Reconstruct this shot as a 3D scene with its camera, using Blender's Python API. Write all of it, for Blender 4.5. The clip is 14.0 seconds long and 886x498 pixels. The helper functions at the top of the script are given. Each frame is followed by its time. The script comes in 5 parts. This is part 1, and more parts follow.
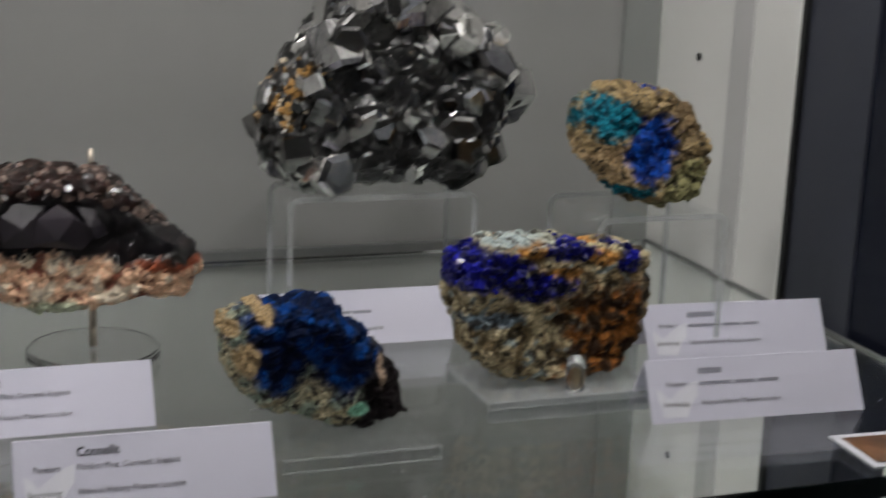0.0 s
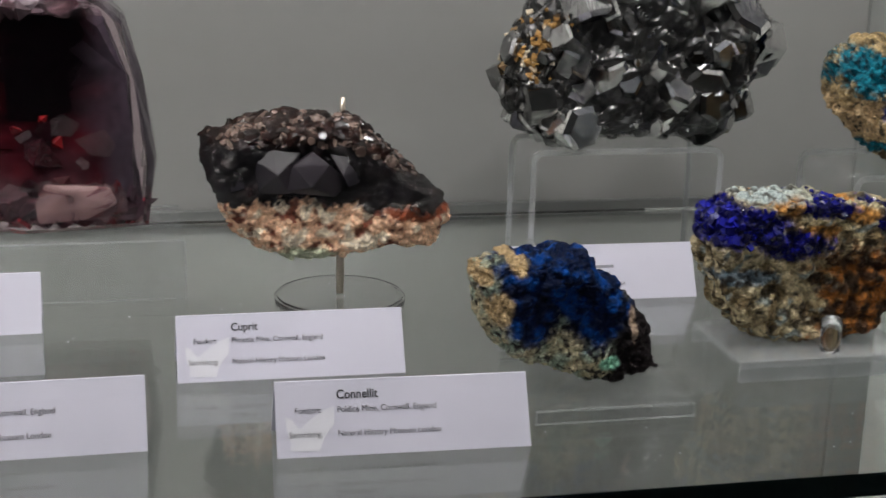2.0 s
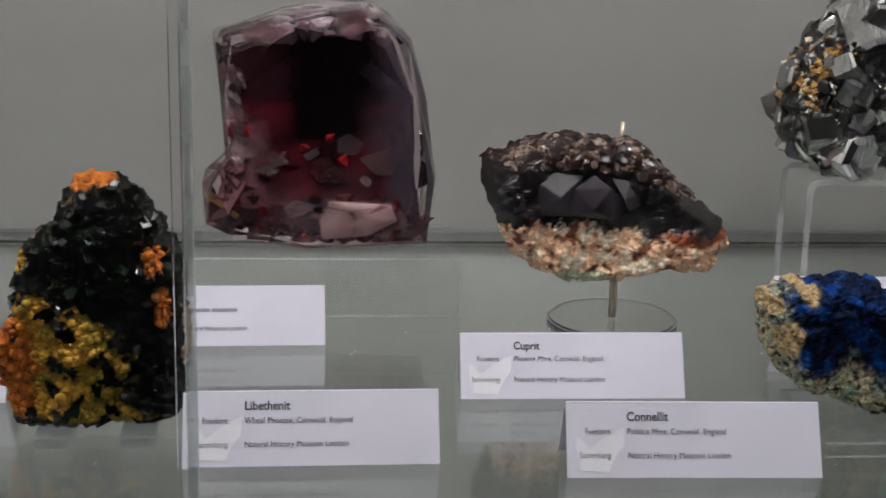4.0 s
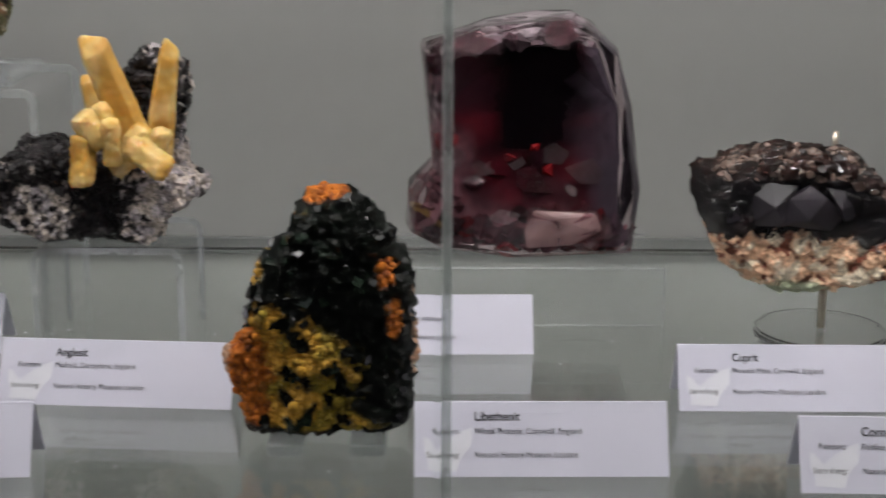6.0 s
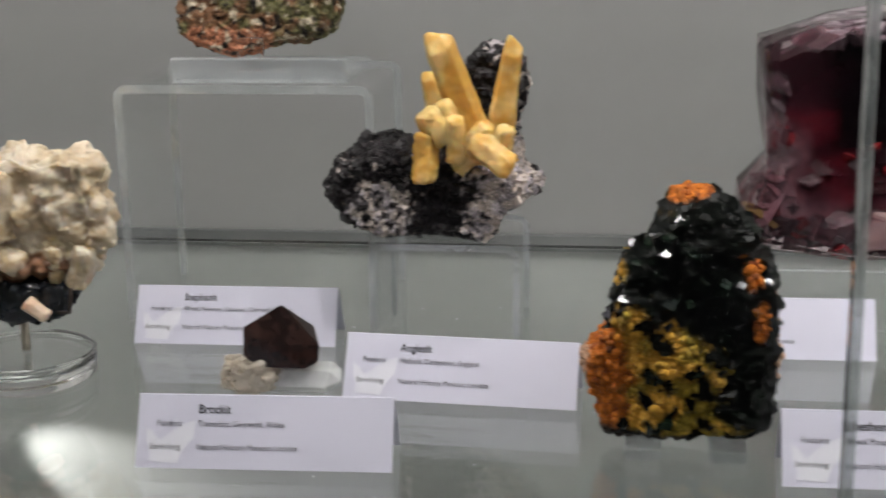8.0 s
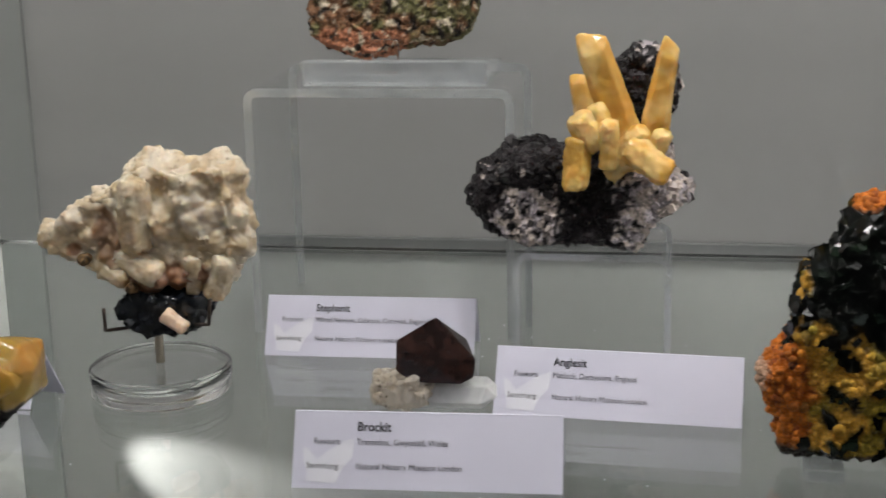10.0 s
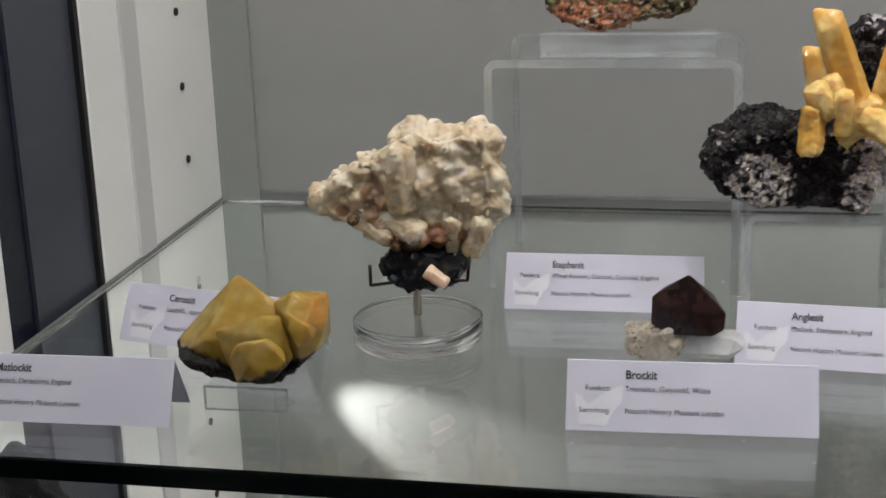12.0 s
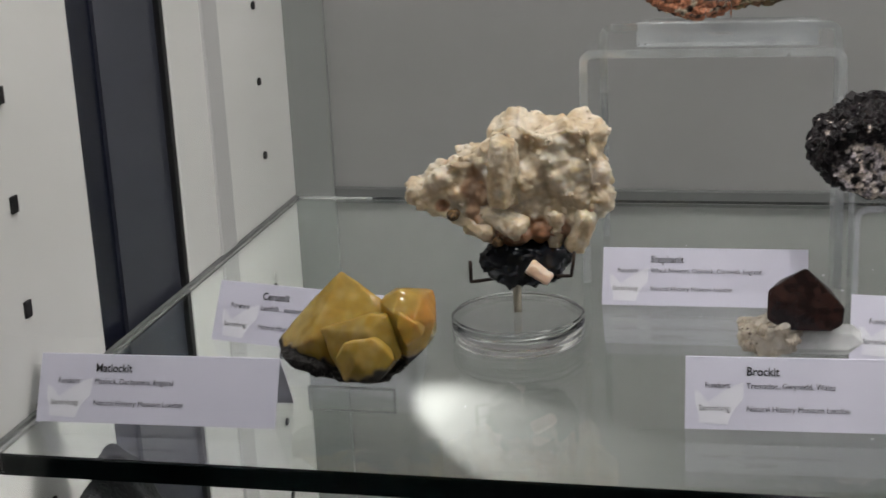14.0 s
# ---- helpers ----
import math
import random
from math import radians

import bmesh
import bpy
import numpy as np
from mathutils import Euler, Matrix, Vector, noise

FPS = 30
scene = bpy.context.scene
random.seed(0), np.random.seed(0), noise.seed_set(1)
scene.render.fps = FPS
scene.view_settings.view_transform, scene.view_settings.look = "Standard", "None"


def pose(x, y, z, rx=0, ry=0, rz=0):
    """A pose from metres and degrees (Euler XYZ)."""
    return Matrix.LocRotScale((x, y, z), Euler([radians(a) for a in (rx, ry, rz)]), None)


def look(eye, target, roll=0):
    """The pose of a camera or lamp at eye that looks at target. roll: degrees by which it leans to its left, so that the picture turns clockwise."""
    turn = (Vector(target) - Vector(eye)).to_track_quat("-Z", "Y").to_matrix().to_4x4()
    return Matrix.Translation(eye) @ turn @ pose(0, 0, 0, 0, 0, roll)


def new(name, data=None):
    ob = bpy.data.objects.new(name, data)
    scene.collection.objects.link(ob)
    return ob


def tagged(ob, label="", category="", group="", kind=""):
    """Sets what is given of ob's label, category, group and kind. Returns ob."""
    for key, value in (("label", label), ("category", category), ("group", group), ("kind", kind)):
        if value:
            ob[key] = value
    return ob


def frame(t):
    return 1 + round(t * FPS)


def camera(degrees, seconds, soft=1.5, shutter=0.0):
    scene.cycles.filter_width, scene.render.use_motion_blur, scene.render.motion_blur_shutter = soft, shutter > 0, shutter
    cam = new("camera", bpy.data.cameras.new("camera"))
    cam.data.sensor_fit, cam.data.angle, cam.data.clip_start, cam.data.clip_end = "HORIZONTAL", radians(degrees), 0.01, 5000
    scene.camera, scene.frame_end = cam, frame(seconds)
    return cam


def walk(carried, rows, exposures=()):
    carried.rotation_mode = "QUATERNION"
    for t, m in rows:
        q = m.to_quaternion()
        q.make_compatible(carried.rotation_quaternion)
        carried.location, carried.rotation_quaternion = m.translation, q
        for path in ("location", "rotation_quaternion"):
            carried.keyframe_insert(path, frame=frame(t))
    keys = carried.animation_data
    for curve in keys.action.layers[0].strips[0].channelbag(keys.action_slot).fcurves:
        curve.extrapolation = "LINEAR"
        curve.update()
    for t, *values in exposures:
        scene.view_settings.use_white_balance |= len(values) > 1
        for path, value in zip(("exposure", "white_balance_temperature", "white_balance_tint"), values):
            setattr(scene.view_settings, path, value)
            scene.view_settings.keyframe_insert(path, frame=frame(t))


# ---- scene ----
cam = camera(33.01, 14.0, soft=1.45, shutter=0.5)
PATH = [
    (0.0, (0.6203, -0.4726, 1.3810), (1.3009, 1.3446, 0.8965), 2.28),
    (0.5, (0.6095, -0.4673, 1.3757), (1.1861, 1.3740, 0.8492), 2.07),
    (1.0, (0.6045, -0.4597, 1.3734), (1.1169, 1.3984, 0.8396), 2.02),
    (1.5, (0.5998, -0.4635, 1.3761), (1.0708, 1.4031, 0.8338), 1.72),
    (2.0, (0.5981, -0.4619, 1.3744), (1.0281, 1.4147, 0.8328), 1.63),
    (2.5, (0.5922, -0.4612, 1.3741), (0.9723, 1.4316, 0.8515), 1.41),
    (3.0, (0.5831, -0.4598, 1.3733), (0.8725, 1.4495, 0.8527), 1.06),
    (3.2, (0.5776, -0.4605, 1.3732), (0.8304, 1.4550, 0.8568), 1.20),
    (5.3, (0.5395, -0.4631, 1.3730), (0.6392, 1.4666, 0.8570), 0.84),
    (5.5, (0.5337, -0.4619, 1.3742), (0.6150, 1.4668, 0.8514), 0.82),
    (6.0, (0.5205, -0.4613, 1.3775), (0.5273, 1.4709, 0.8610), 0.28),
    (6.5, (0.5081, -0.4646, 1.3770), (0.4225, 1.4677, 0.8685), -0.30),
    (7.0, (0.4998, -0.4670, 1.3752), (0.3470, 1.4592, 0.8587), -0.47),
    (7.5, (0.4845, -0.4633, 1.3746), (0.2703, 1.4535, 0.8457), -0.77),
    (8.0, (0.4594, -0.4555, 1.3768), (0.1968, 1.4578, 0.8566), -0.96),
    (8.2, (0.4506, -0.4518, 1.3762), (0.1656, 1.4578, 0.8545), -1.20),
    (10.5, (0.3717, -0.4373, 1.3735), (0.0633, 1.4708, 0.8594), -1.04),
    (11.0, (0.3378, -0.4405, 1.3820), (0.0048, 1.4497, 0.8197), -0.70),
    (11.5, (0.3576, -0.5041, 1.3951), (-0.0427, 1.3708, 0.8255), -1.51),
    (12.0, (0.3441, -0.4962, 1.3922), (-0.0714, 1.3745, 0.8197), -2.07),
    (12.5, (0.3341, -0.4875, 1.3888), (-0.0863, 1.3790, 0.8062), -2.34),
    (13.0, (0.3265, -0.4845, 1.3873), (-0.1012, 1.3802, 0.8044), -2.54),
    (13.5, (0.3154, -0.4850, 1.3883), (-0.1113, 1.3813, 0.8097), -2.74),
    (14.0, (0.3057, -0.4889, 1.3881), (-0.1384, 1.3746, 0.8136), -2.79),
]
walk(cam, [(t, look(eye, target, roll)) for t, eye, target, roll in PATH],
     ((0.0, -0.35), (0.5, -0.12), (2.0, -0.06), (3.0, -0.02), (5.5, -0.18), (6.5, 0.06), (8.0, 0.10), (11.0, -0.02), (12.5, 0.02), (14.0, -0.10)))

# ---- world and lights ----
SHELF = 1.15            # top of the glass shelf
WIDE = 1.090            # inner width of the case
BACK = 0.40             # inner face of the back panel
TOP = 1.78              # underside of the case roof
scene.view_settings.exposure = 0.0
world = bpy.data.worlds.new("world")
scene.world = world
world.use_nodes = True
world.node_tree.nodes["Background"].inputs[0].default_value = (0.75, 0.85, 1.0, 1)
world.node_tree.nodes["Background"].inputs[1].default_value = 0.01


def lamp(name, eye, target, power, size, size_y=None, colour=(1.0, 0.965, 0.95), spread=180):
    data = bpy.data.lights.new(name, "AREA")
    data.energy, data.color, data.size = power, colour, size
    data.spread = radians(spread)
    if size_y:
        data.shape, data.size_y = "RECTANGLE", size_y
    ob = new(name, data)
    ob.matrix_world = look(eye, target)
    return ob


# the row of lamps under the case roof
LAMPS = (0.14, 0.41, 0.69, 0.96)
for lx in LAMPS:
    lamp("spot_lamp", (lx, 0.045, TOP - 0.03), (lx + 0.02, 0.17, SHELF), 1.05, 0.018)
# added spot, fixture unseen, that throws a pool of light on the back panel
beam = bpy.data.lights.new("under_shelf_spot", "SPOT")
beam.energy, beam.color, beam.spot_size, beam.spot_blend, beam.shadow_soft_size = 3.6, (1.0, 0.97, 0.94), radians(33), 0.75, 0.003
new("under_shelf_spot", beam).matrix_world = look((0.010, 0.358, 1.037), (0.130, BACK, 0.978))
# unseen fill: a weak wide strip in the case, a ceiling panel outside
lamp("strip_fill", (WIDE / 2, 0.10, TOP - 0.02), (WIDE / 2, 0.20, SHELF), 0.26, 1.0, 0.04)
lamp("room_fill", (0.5, -1.4, 2.75), (0.5, -1.0, 0), 0.9, 1.6, 0.6, (0.86, 0.9, 1.0))


# ---- materials ----
def material(name):
    m = bpy.data.materials.new(name)
    m.use_nodes = True
    nt = m.node_tree
    return m, nt, nt.nodes["Principled BSDF"]


def noise_node(nt, scale, detail=4.0, coord="Object", stretch=None):
    tc = nt.nodes.new("ShaderNodeTexCoord")
    tex = nt.nodes.new("ShaderNodeTexNoise")
    tex.inputs["Scale"].default_value, tex.inputs["Detail"].default_value = scale, detail
    if stretch:
        mp = nt.nodes.new("ShaderNodeMapping")
        mp.inputs["Scale"].default_value = stretch
        nt.links.new(tc.outputs[coord], mp.inputs[0])
        nt.links.new(mp.outputs[0], tex.inputs["Vector"])
    else:
        nt.links.new(tc.outputs[coord], tex.inputs["Vector"])
    return tex


def ramp(nt, source, stops):
    r = nt.nodes.new("ShaderNodeValToRGB")
    while len(r.color_ramp.elements) < len(stops):
        r.color_ramp.elements.new(0.5)
    for el, (p, c) in zip(r.color_ramp.elements, stops):
        el.position, el.color = p, (*c, 1)
    nt.links.new(source, r.inputs[0])
    return r.outputs[0]


def bump(nt, bsdf, height, strength, distance):
    b = nt.nodes.new("ShaderNodeBump")
    b.inputs["Strength"].default_value, b.inputs["Distance"].default_value = strength, distance
    nt.links.new(height, b.inputs["Height"])
    nt.links.new(b.outputs[0], bsdf.inputs["Normal"])


def painted(name, low, high, rough=0.5, scale=9, fine=300, relief=0.15, stretch=None, metal=0.0):
    """Paint, board or metal: blotches at one scale, fine grain at another."""
    m, nt, b = material(name)
    big = noise_node(nt, scale, 5, stretch=stretch)
    nt.links.new(ramp(nt, big.outputs[0], ((0.3, low), (0.7, high))), b.inputs["Base Color"])
    b.inputs["Roughness"].default_value, b.inputs["Metallic"].default_value = rough, metal
    grain = noise_node(nt, fine, 3)
    bump(nt, b, grain.outputs[0], relief, 0.0004)
    return m


def clear(name, tint, rough=0.0, ior=1.5):
    m, nt, b = material(name)
    b.inputs["Base Color"].default_value = (*tint, 1)
    b.inputs["Transmission Weight"].default_value = 1.0
    b.inputs["IOR"].default_value = ior
    dust = noise_node(nt, 40, 6)
    nt.links.new(ramp(nt, dust.outputs[0], ((0.45, (rough,) * 3), (0.8, (rough + 0.04,) * 3))), b.inputs["Roughness"])
    return m


def mineral(name, sheen=0.5, grain=900, relief=0.5, vary=0.45, metal=0.0, skin=0.0, grit=0.0, grit_scale=480, radius=(0.006, 0.004, 0.002)):
    """A mineral whose colour and gloss sit in the mesh, with single grains and fine relief on top."""
    m, nt, b = material(name)
    col = nt.nodes.new("ShaderNodeAttribute")
    col.attribute_name = "tint"
    glo = nt.nodes.new("ShaderNodeAttribute")
    glo.attribute_name = "gloss"
    fine = noise_node(nt, grain, 6)
    dark = ramp(nt, fine.outputs[0], ((0.3, (1 - vary,) * 3), (0.7, (1 + vary * 0.6,) * 3)))

    def times(a, c):
        mix = nt.nodes.new("ShaderNodeMix")
        mix.data_type, mix.blend_type = "RGBA", "MULTIPLY"
        mix.inputs[0].default_value = 1.0
        nt.links.new(a, mix.inputs[6])
        nt.links.new(c, mix.inputs[7])
        return mix.outputs[2]

    colour, height = times(col.outputs["Color"], dark), fine.outputs[0]
    if grit:
        tc = nt.nodes.new("ShaderNodeTexCoord")
        cells = nt.nodes.new("ShaderNodeTexVoronoi")
        cells.inputs["Scale"].default_value = grit_scale
        nt.links.new(tc.outputs["Object"], cells.inputs["Vector"])
        colour = times(colour, ramp(nt, cells.outputs["Color"], ((0.25, (1 - grit,) * 3), (0.75, (1 + grit * 0.7,) * 3))))
        join = nt.nodes.new("ShaderNodeMath")
        join.operation = "SUBTRACT"
        nt.links.new(fine.outputs[0], join.inputs[0])
        nt.links.new(cells.outputs["Distance"], join.inputs[1])
        height = join.outputs[0]
    nt.links.new(colour, b.inputs["Base Color"])
    nt.links.new(glo.outputs["Fac"], b.inputs["Roughness"])
    b.inputs["Specular IOR Level"].default_value = sheen
    b.inputs["Metallic"].default_value = metal
    if skin:
        b.inputs["Subsurface Weight"].default_value = skin
        b.inputs["Subsurface Radius"].default_value = radius
        b.inputs["Subsurface Scale"].default_value = 1.0
    bump(nt, b, height, relief, 0.0008)
    return m


M_BACK = painted("grey_back_panel", (0.27, 0.27, 0.262), (0.30, 0.30, 0.29), 0.6, 3, 500, 0.1, (0.4, 1, 6))
b_nt = M_BACK.node_tree
weave = noise_node(b_nt, 1.0, 4, stretch=(40, 40, 900))
bump(b_nt, b_nt.nodes["Principled BSDF"], weave.outputs[0], 0.35, 0.0005)
M_POST = painted("grey_corner_post", (0.24, 0.25, 0.24), (0.27, 0.28, 0.27), 0.4, 6)
M_STRIP = painted("grey_strip", (0.12, 0.125, 0.12), (0.16, 0.165, 0.16), 0.6, 20)
M_WHITE = painted("white_enamel", (0.70, 0.70, 0.67), (0.80, 0.80, 0.77), 0.35, 8)
M_GREY = painted("grey_opaque", (0.044, 0.048, 0.064), (0.058, 0.062, 0.080), 0.25, 7)
M_NAVY = painted("navy_opaque", (0.006, 0.008, 0.018), (0.012, 0.014, 0.028), 0.25, 7)
M_BLACK = painted("black_rubber", (0.006, 0.006, 0.007), (0.012, 0.012, 0.012), 0.5, 30)
M_DECK = painted("pale_deck", (0.50, 0.50, 0.48), (0.56, 0.56, 0.54), 0.5, 4)
M_ROOM = painted("room_wall", (0.10, 0.10, 0.11), (0.14, 0.14, 0.15), 0.8, 2)
M_FLOOR = painted("room_floor", (0.05, 0.045, 0.04), (0.09, 0.08, 0.07), 0.5, 4)
M_CARD = painted("white_card", (0.59, 0.585, 0.68), (0.64, 0.63, 0.73), 0.7, 30, 1500, 0.12)
M_INK = painted("black_ink", (0.012, 0.012, 0.016), (0.03, 0.03, 0.035), 0.6, 200)
M_FAINT = painted("faint_ink", (0.22, 0.22, 0.27), (0.30, 0.30, 0.35), 0.6, 300)
M_MARK = painted("white_print", (0.70, 0.70, 0.76), (0.74, 0.74, 0.79), 0.6, 100)
M_BRASS = painted("pale_metal_rod", (0.55, 0.47, 0.38), (0.65, 0.57, 0.48), 0.28, 100, metal=1.0)
M_WIRE = painted("dark_wire", (0.04, 0.03, 0.025), (0.07, 0.05, 0.04), 0.4, 100, metal=0.8)
M_SHELF = clear("shelf_glass", (0.93, 0.97, 0.955))
M_EDGE = painted("green_glass_edge", (0.001, 0.004, 0.005), (0.002, 0.010, 0.010), 0.12, 20, 100, 0.02)
M_ACRYL = clear("clear_acrylic", (0.985, 0.99, 0.99), 0.01, 1.49)
M_PANE = clear("door_glass", (0.99, 1.0, 0.995), 0.0, 1.5)
M_SHADE_BAND = painted("pale_shade_band", (0.50, 0.50, 0.49), (0.56, 0.56, 0.55), 0.4, 8)


def sheet(name, tint, gloss, rough, milk):
    """Thin acrylic: seen straight through, with a weak mirror and a little milk."""
    m, nt, b = material(name)
    out = nt.nodes["Material Output"]
    clear_s = nt.nodes.new("ShaderNodeBsdfTransparent")
    clear_s.inputs[0].default_value = (*tint, 1)
    gl = nt.nodes.new("ShaderNodeBsdfGlossy")
    gl.inputs["Roughness"].default_value = rough
    m1, m2 = nt.nodes.new("ShaderNodeMixShader"), nt.nodes.new("ShaderNodeMixShader")
    m1.inputs[0].default_value = gloss
    nt.links.new(clear_s.outputs[0], m1.inputs[1])
    nt.links.new(gl.outputs[0], m1.inputs[2])
    b.inputs["Base Color"].default_value = (0.8, 0.82, 0.82, 1)
    b.inputs["Roughness"].default_value = 0.2
    worn = noise_node(nt, 60, 5)
    nt.links.new(ramp(nt, worn.outputs[0], ((0.35, (milk * 0.6,) * 3), (0.7, (milk * 1.4,) * 3))), m2.inputs[0])
    nt.links.new(m1.outputs[0], m2.inputs[1])
    nt.links.new(b.outputs[0], m2.inputs[2])
    nt.links.new(m2.outputs[0], out.inputs[0])
    return m


M_SHEET = sheet("acrylic_sheet", (0.985, 0.99, 0.99), 0.07, 0.03, 0.035)
M_TRAY = sheet("moulded_acrylic", (0.96, 0.975, 0.985), 0.20, 0.08, 0.16)
M_RIM = sheet("acrylic_edge", (0.95, 0.965, 0.965), 0.20, 0.12, 0.22)
M_BEVEL = sheet("ground_glass_edge", (0.90, 0.93, 0.92), 0.10, 0.25, 0.30)


# ---- mesh helpers ----
def part(name, bm, mat, parent=None, label="", smooth=False):
    me = bpy.data.meshes.new(name)
    bmesh.ops.recalc_face_normals(bm, faces=bm.faces)
    bm.to_mesh(me)
    bm.free()
    me.materials.append(mat)
    for p in me.polygons:
        p.use_smooth = smooth
    ob = new(name, me)
    ob.parent = parent
    if label:
        ob["label"] = label
    return ob


def block(x0, x1, y0, y1, z0, z1, bevel=0.0, segs=2, bm=None):
    bm2 = bmesh.new()
    bmesh.ops.create_cube(bm2, size=1)
    for v in bm2.verts:
        v.co = ((x0 + x1) / 2 + v.co.x * (x1 - x0), (y0 + y1) / 2 + v.co.y * (y1 - y0), (z0 + z1) / 2 + v.co.z * (z1 - z0))
    if bevel:
        bmesh.ops.bevel(bm2, geom=bm2.edges[:], offset=bevel, segments=segs, affect="EDGES", profile=0.5)
    return bm2


FOOT = {}


def base(name, x, y, z, label, category, group="", to=None):
    """An Empty at the foot of a thing whose parts are drawn round (x, y, z); to: where it stands (x, y, z), its scale and its scale in height."""
    ob = new(name)
    ob.empty_display_size = 0.01
    FOOT[ob.name] = Vector((x, y, z))
    ob.location = to[:3] if to else (x, y, z)
    if to:
        ob.scale = (to[3], to[3], to[4])
    return tagged(ob, label, category, group)


def under(ob, parent):
    """Puts a part made in world places under its thing."""
    ob.parent = parent
    ob.matrix_parent_inverse = Matrix.Translation(-FOOT.get(parent.name, parent.location))
    return ob


# ---- the case ----
def setting(name, bm, mat, label, smooth=False):
    return tagged(part(name, bm, mat, None, label, smooth), kind="structure")


LOW = 0.72
setting("back_panel", block(-0.05, WIDE + 0.05, BACK, BACK + 0.02, LOW, TOP), M_BACK, "matt grey back panel of the display case")
setting("case_roof", block(-0.08, WIDE + 0.08, -0.08, BACK + 0.02, TOP, TOP + 0.04), M_WHITE, "white metal roof of the display case")
setting("case_deck", block(-0.05, WIDE + 0.05, -0.05, BACK, LOW - 0.03, LOW), M_DECK, "pale grey lower deck of the display case")
setting("case_plinth", block(-0.08, WIDE + 0.08, -0.08, BACK + 0.02, 0.0, LOW - 0.03), M_GREY, "grey metal plinth of the display case")
for n, s, wall_x, a1, a2, a3, a4 in (("west", -1, 0.0, 0.112, 0.146, 0.2125, 0.217), ("east", 1, WIDE, 0.125, 0.174, 0.2340, 0.238)):
    def side(y0, y1, depth=0.0, thick=0.012, z0=LOW, z1=TOP, bevel=0.0):
        a, b = wall_x + s * depth, wall_x + s * (depth + thick)
        return block(min(a, b), max(a, b), y0, y1, z0, z1, bevel)
    front = setting("upright_front_" + n, side(-0.05, a1, 0.0, 0.012, LOW, TOP, 0.001), M_WHITE, "white enamelled slotted metal upright")
    # opaque navy and grey stand in for dark outside and reflections in side glass
    setting("side_navy_" + n, side(a1, a2, 0.006), M_NAVY, "opaque navy strip for the dark outside seen in the side glass")
    setting("side_panel_" + n, side(a2, a3, 0.004), M_GREY, "opaque grey panel for the reflections in the side glass")
    setting("seal_" + n, side(a3, a4, 0.001), M_BLACK, "black rubber seal")
    rear = setting("side_rear_" + n, side(a4, BACK, 0.0, 0.012, LOW, TOP, 0.001), M_WHITE, "white enamelled perforated rear side panel")
    # soft shade on the rear panel, drawn as a raised grey strip
    setting("side_shade_" + n, side(a4 + 0.045, a4 + 0.068, -0.0015, 0.004, LOW, TOP, 0.0012), M_SHADE_BAND, "flat grey strip standing in for a soft shade band on the side panel")
    setting("corner_post_" + n, block(min(wall_x, wall_x - s * 0.026), max(wall_x, wall_x - s * 0.026), BACK - 0.004, BACK, LOW, TOP), M_POST, "grey corner post")
    for k in range(-5, 11):
        z = 1.1941 + 0.0449 * k
        slot = part("slot", block(min(wall_x, wall_x - s * 0.0012), max(wall_x, wall_x - s * 0.0012), 0.0435, 0.0485, z - 0.0035, z + 0.0035), M_BLACK)
        under(slot, front)
        bm = bmesh.new()
        bmesh.ops.create_cone(bm, cap_ends=True, segments=16, radius1=0.0024, radius2=0.0024, depth=0.0014,
                              matrix=Matrix.Translation((wall_x - s * 0.0004, 0.344, z - 0.0055)) @ Matrix.Rotation(radians(90), 4, "Y"))
        under(part("hole", bm, M_BLACK), rear)

shelf = setting("glass_shelf", block(0.003, WIDE - 0.003, 0.0, BACK - 0.006, SHELF - 0.009, SHELF, 0.0006, 1), M_SHELF, "thick clear glass shelf with a green edge")
shelf.visible_shadow = False
edge = setting("shelf_edge", block(0.003, WIDE - 0.003, -0.0006, -0.0001, SHELF - 0.0088, SHELF - 0.0003), M_EDGE, "dark green polished front edge of the glass shelf")
under(edge, shelf)

for n, x0, x1, y0 in (("1", -0.04, 0.5215, -0.022), ("2", 0.5195, WIDE + 0.04, -0.034)):
    door = setting("glass_door_" + n, block(x0, x1, y0, y0 + 0.004, LOW, TOP), M_PANE, "clear sliding glass door of the case")
    door.visible_shadow = False
    if n == "1":
        under(part("glass_edge", block(x1 + 0.0002, x1 + 0.0034, y0, y0 + 0.004, LOW, TOP, 0.0008, 2), M_BEVEL), door)

# a thin dark line along each side of the shelf
for n, x in (("west", 0.0003), ("east", WIDE - 0.0027)):
    setting("side_strip_" + n, block(x, x + 0.0024, 0.004, BACK - 0.006, SHELF - 0.009, SHELF + 0.0008), M_STRIP, "thin dark grey strip beside the glass shelf")
# dark strip put where only a soft shadow lies along the back joint
setting("back_shadow_strip", block(0.026, WIDE - 0.026, BACK - 0.004, BACK - 0.0005, SHELF - 0.012, SHELF + 0.0055, 0.001), M_STRIP, "dark grey strip standing in for the shadow line behind the glass shelf")

# the room round the case
setting("floor", block(-3, 4, -3.2, 0.8, -0.05, 0), M_FLOOR, "dark floor of the exhibition room")
setting("ceiling", block(-3, 4, -3.2, 0.8, 2.9, 2.95), M_ROOM, "dim ceiling of the exhibition room")
setting("wall_north", block(-3, 4, 0.75, 0.8, 0, 2.9), M_ROOM, "dim wall behind the case")
setting("wall_south", block(-3, 4, -3.2, -3.15, 0, 2.9), M_ROOM, "dim wall across the room")
setting("wall_west", block(-3, -2.95, -3.15, 0.75, 0, 2.9), M_ROOM, "dim side wall of the room")
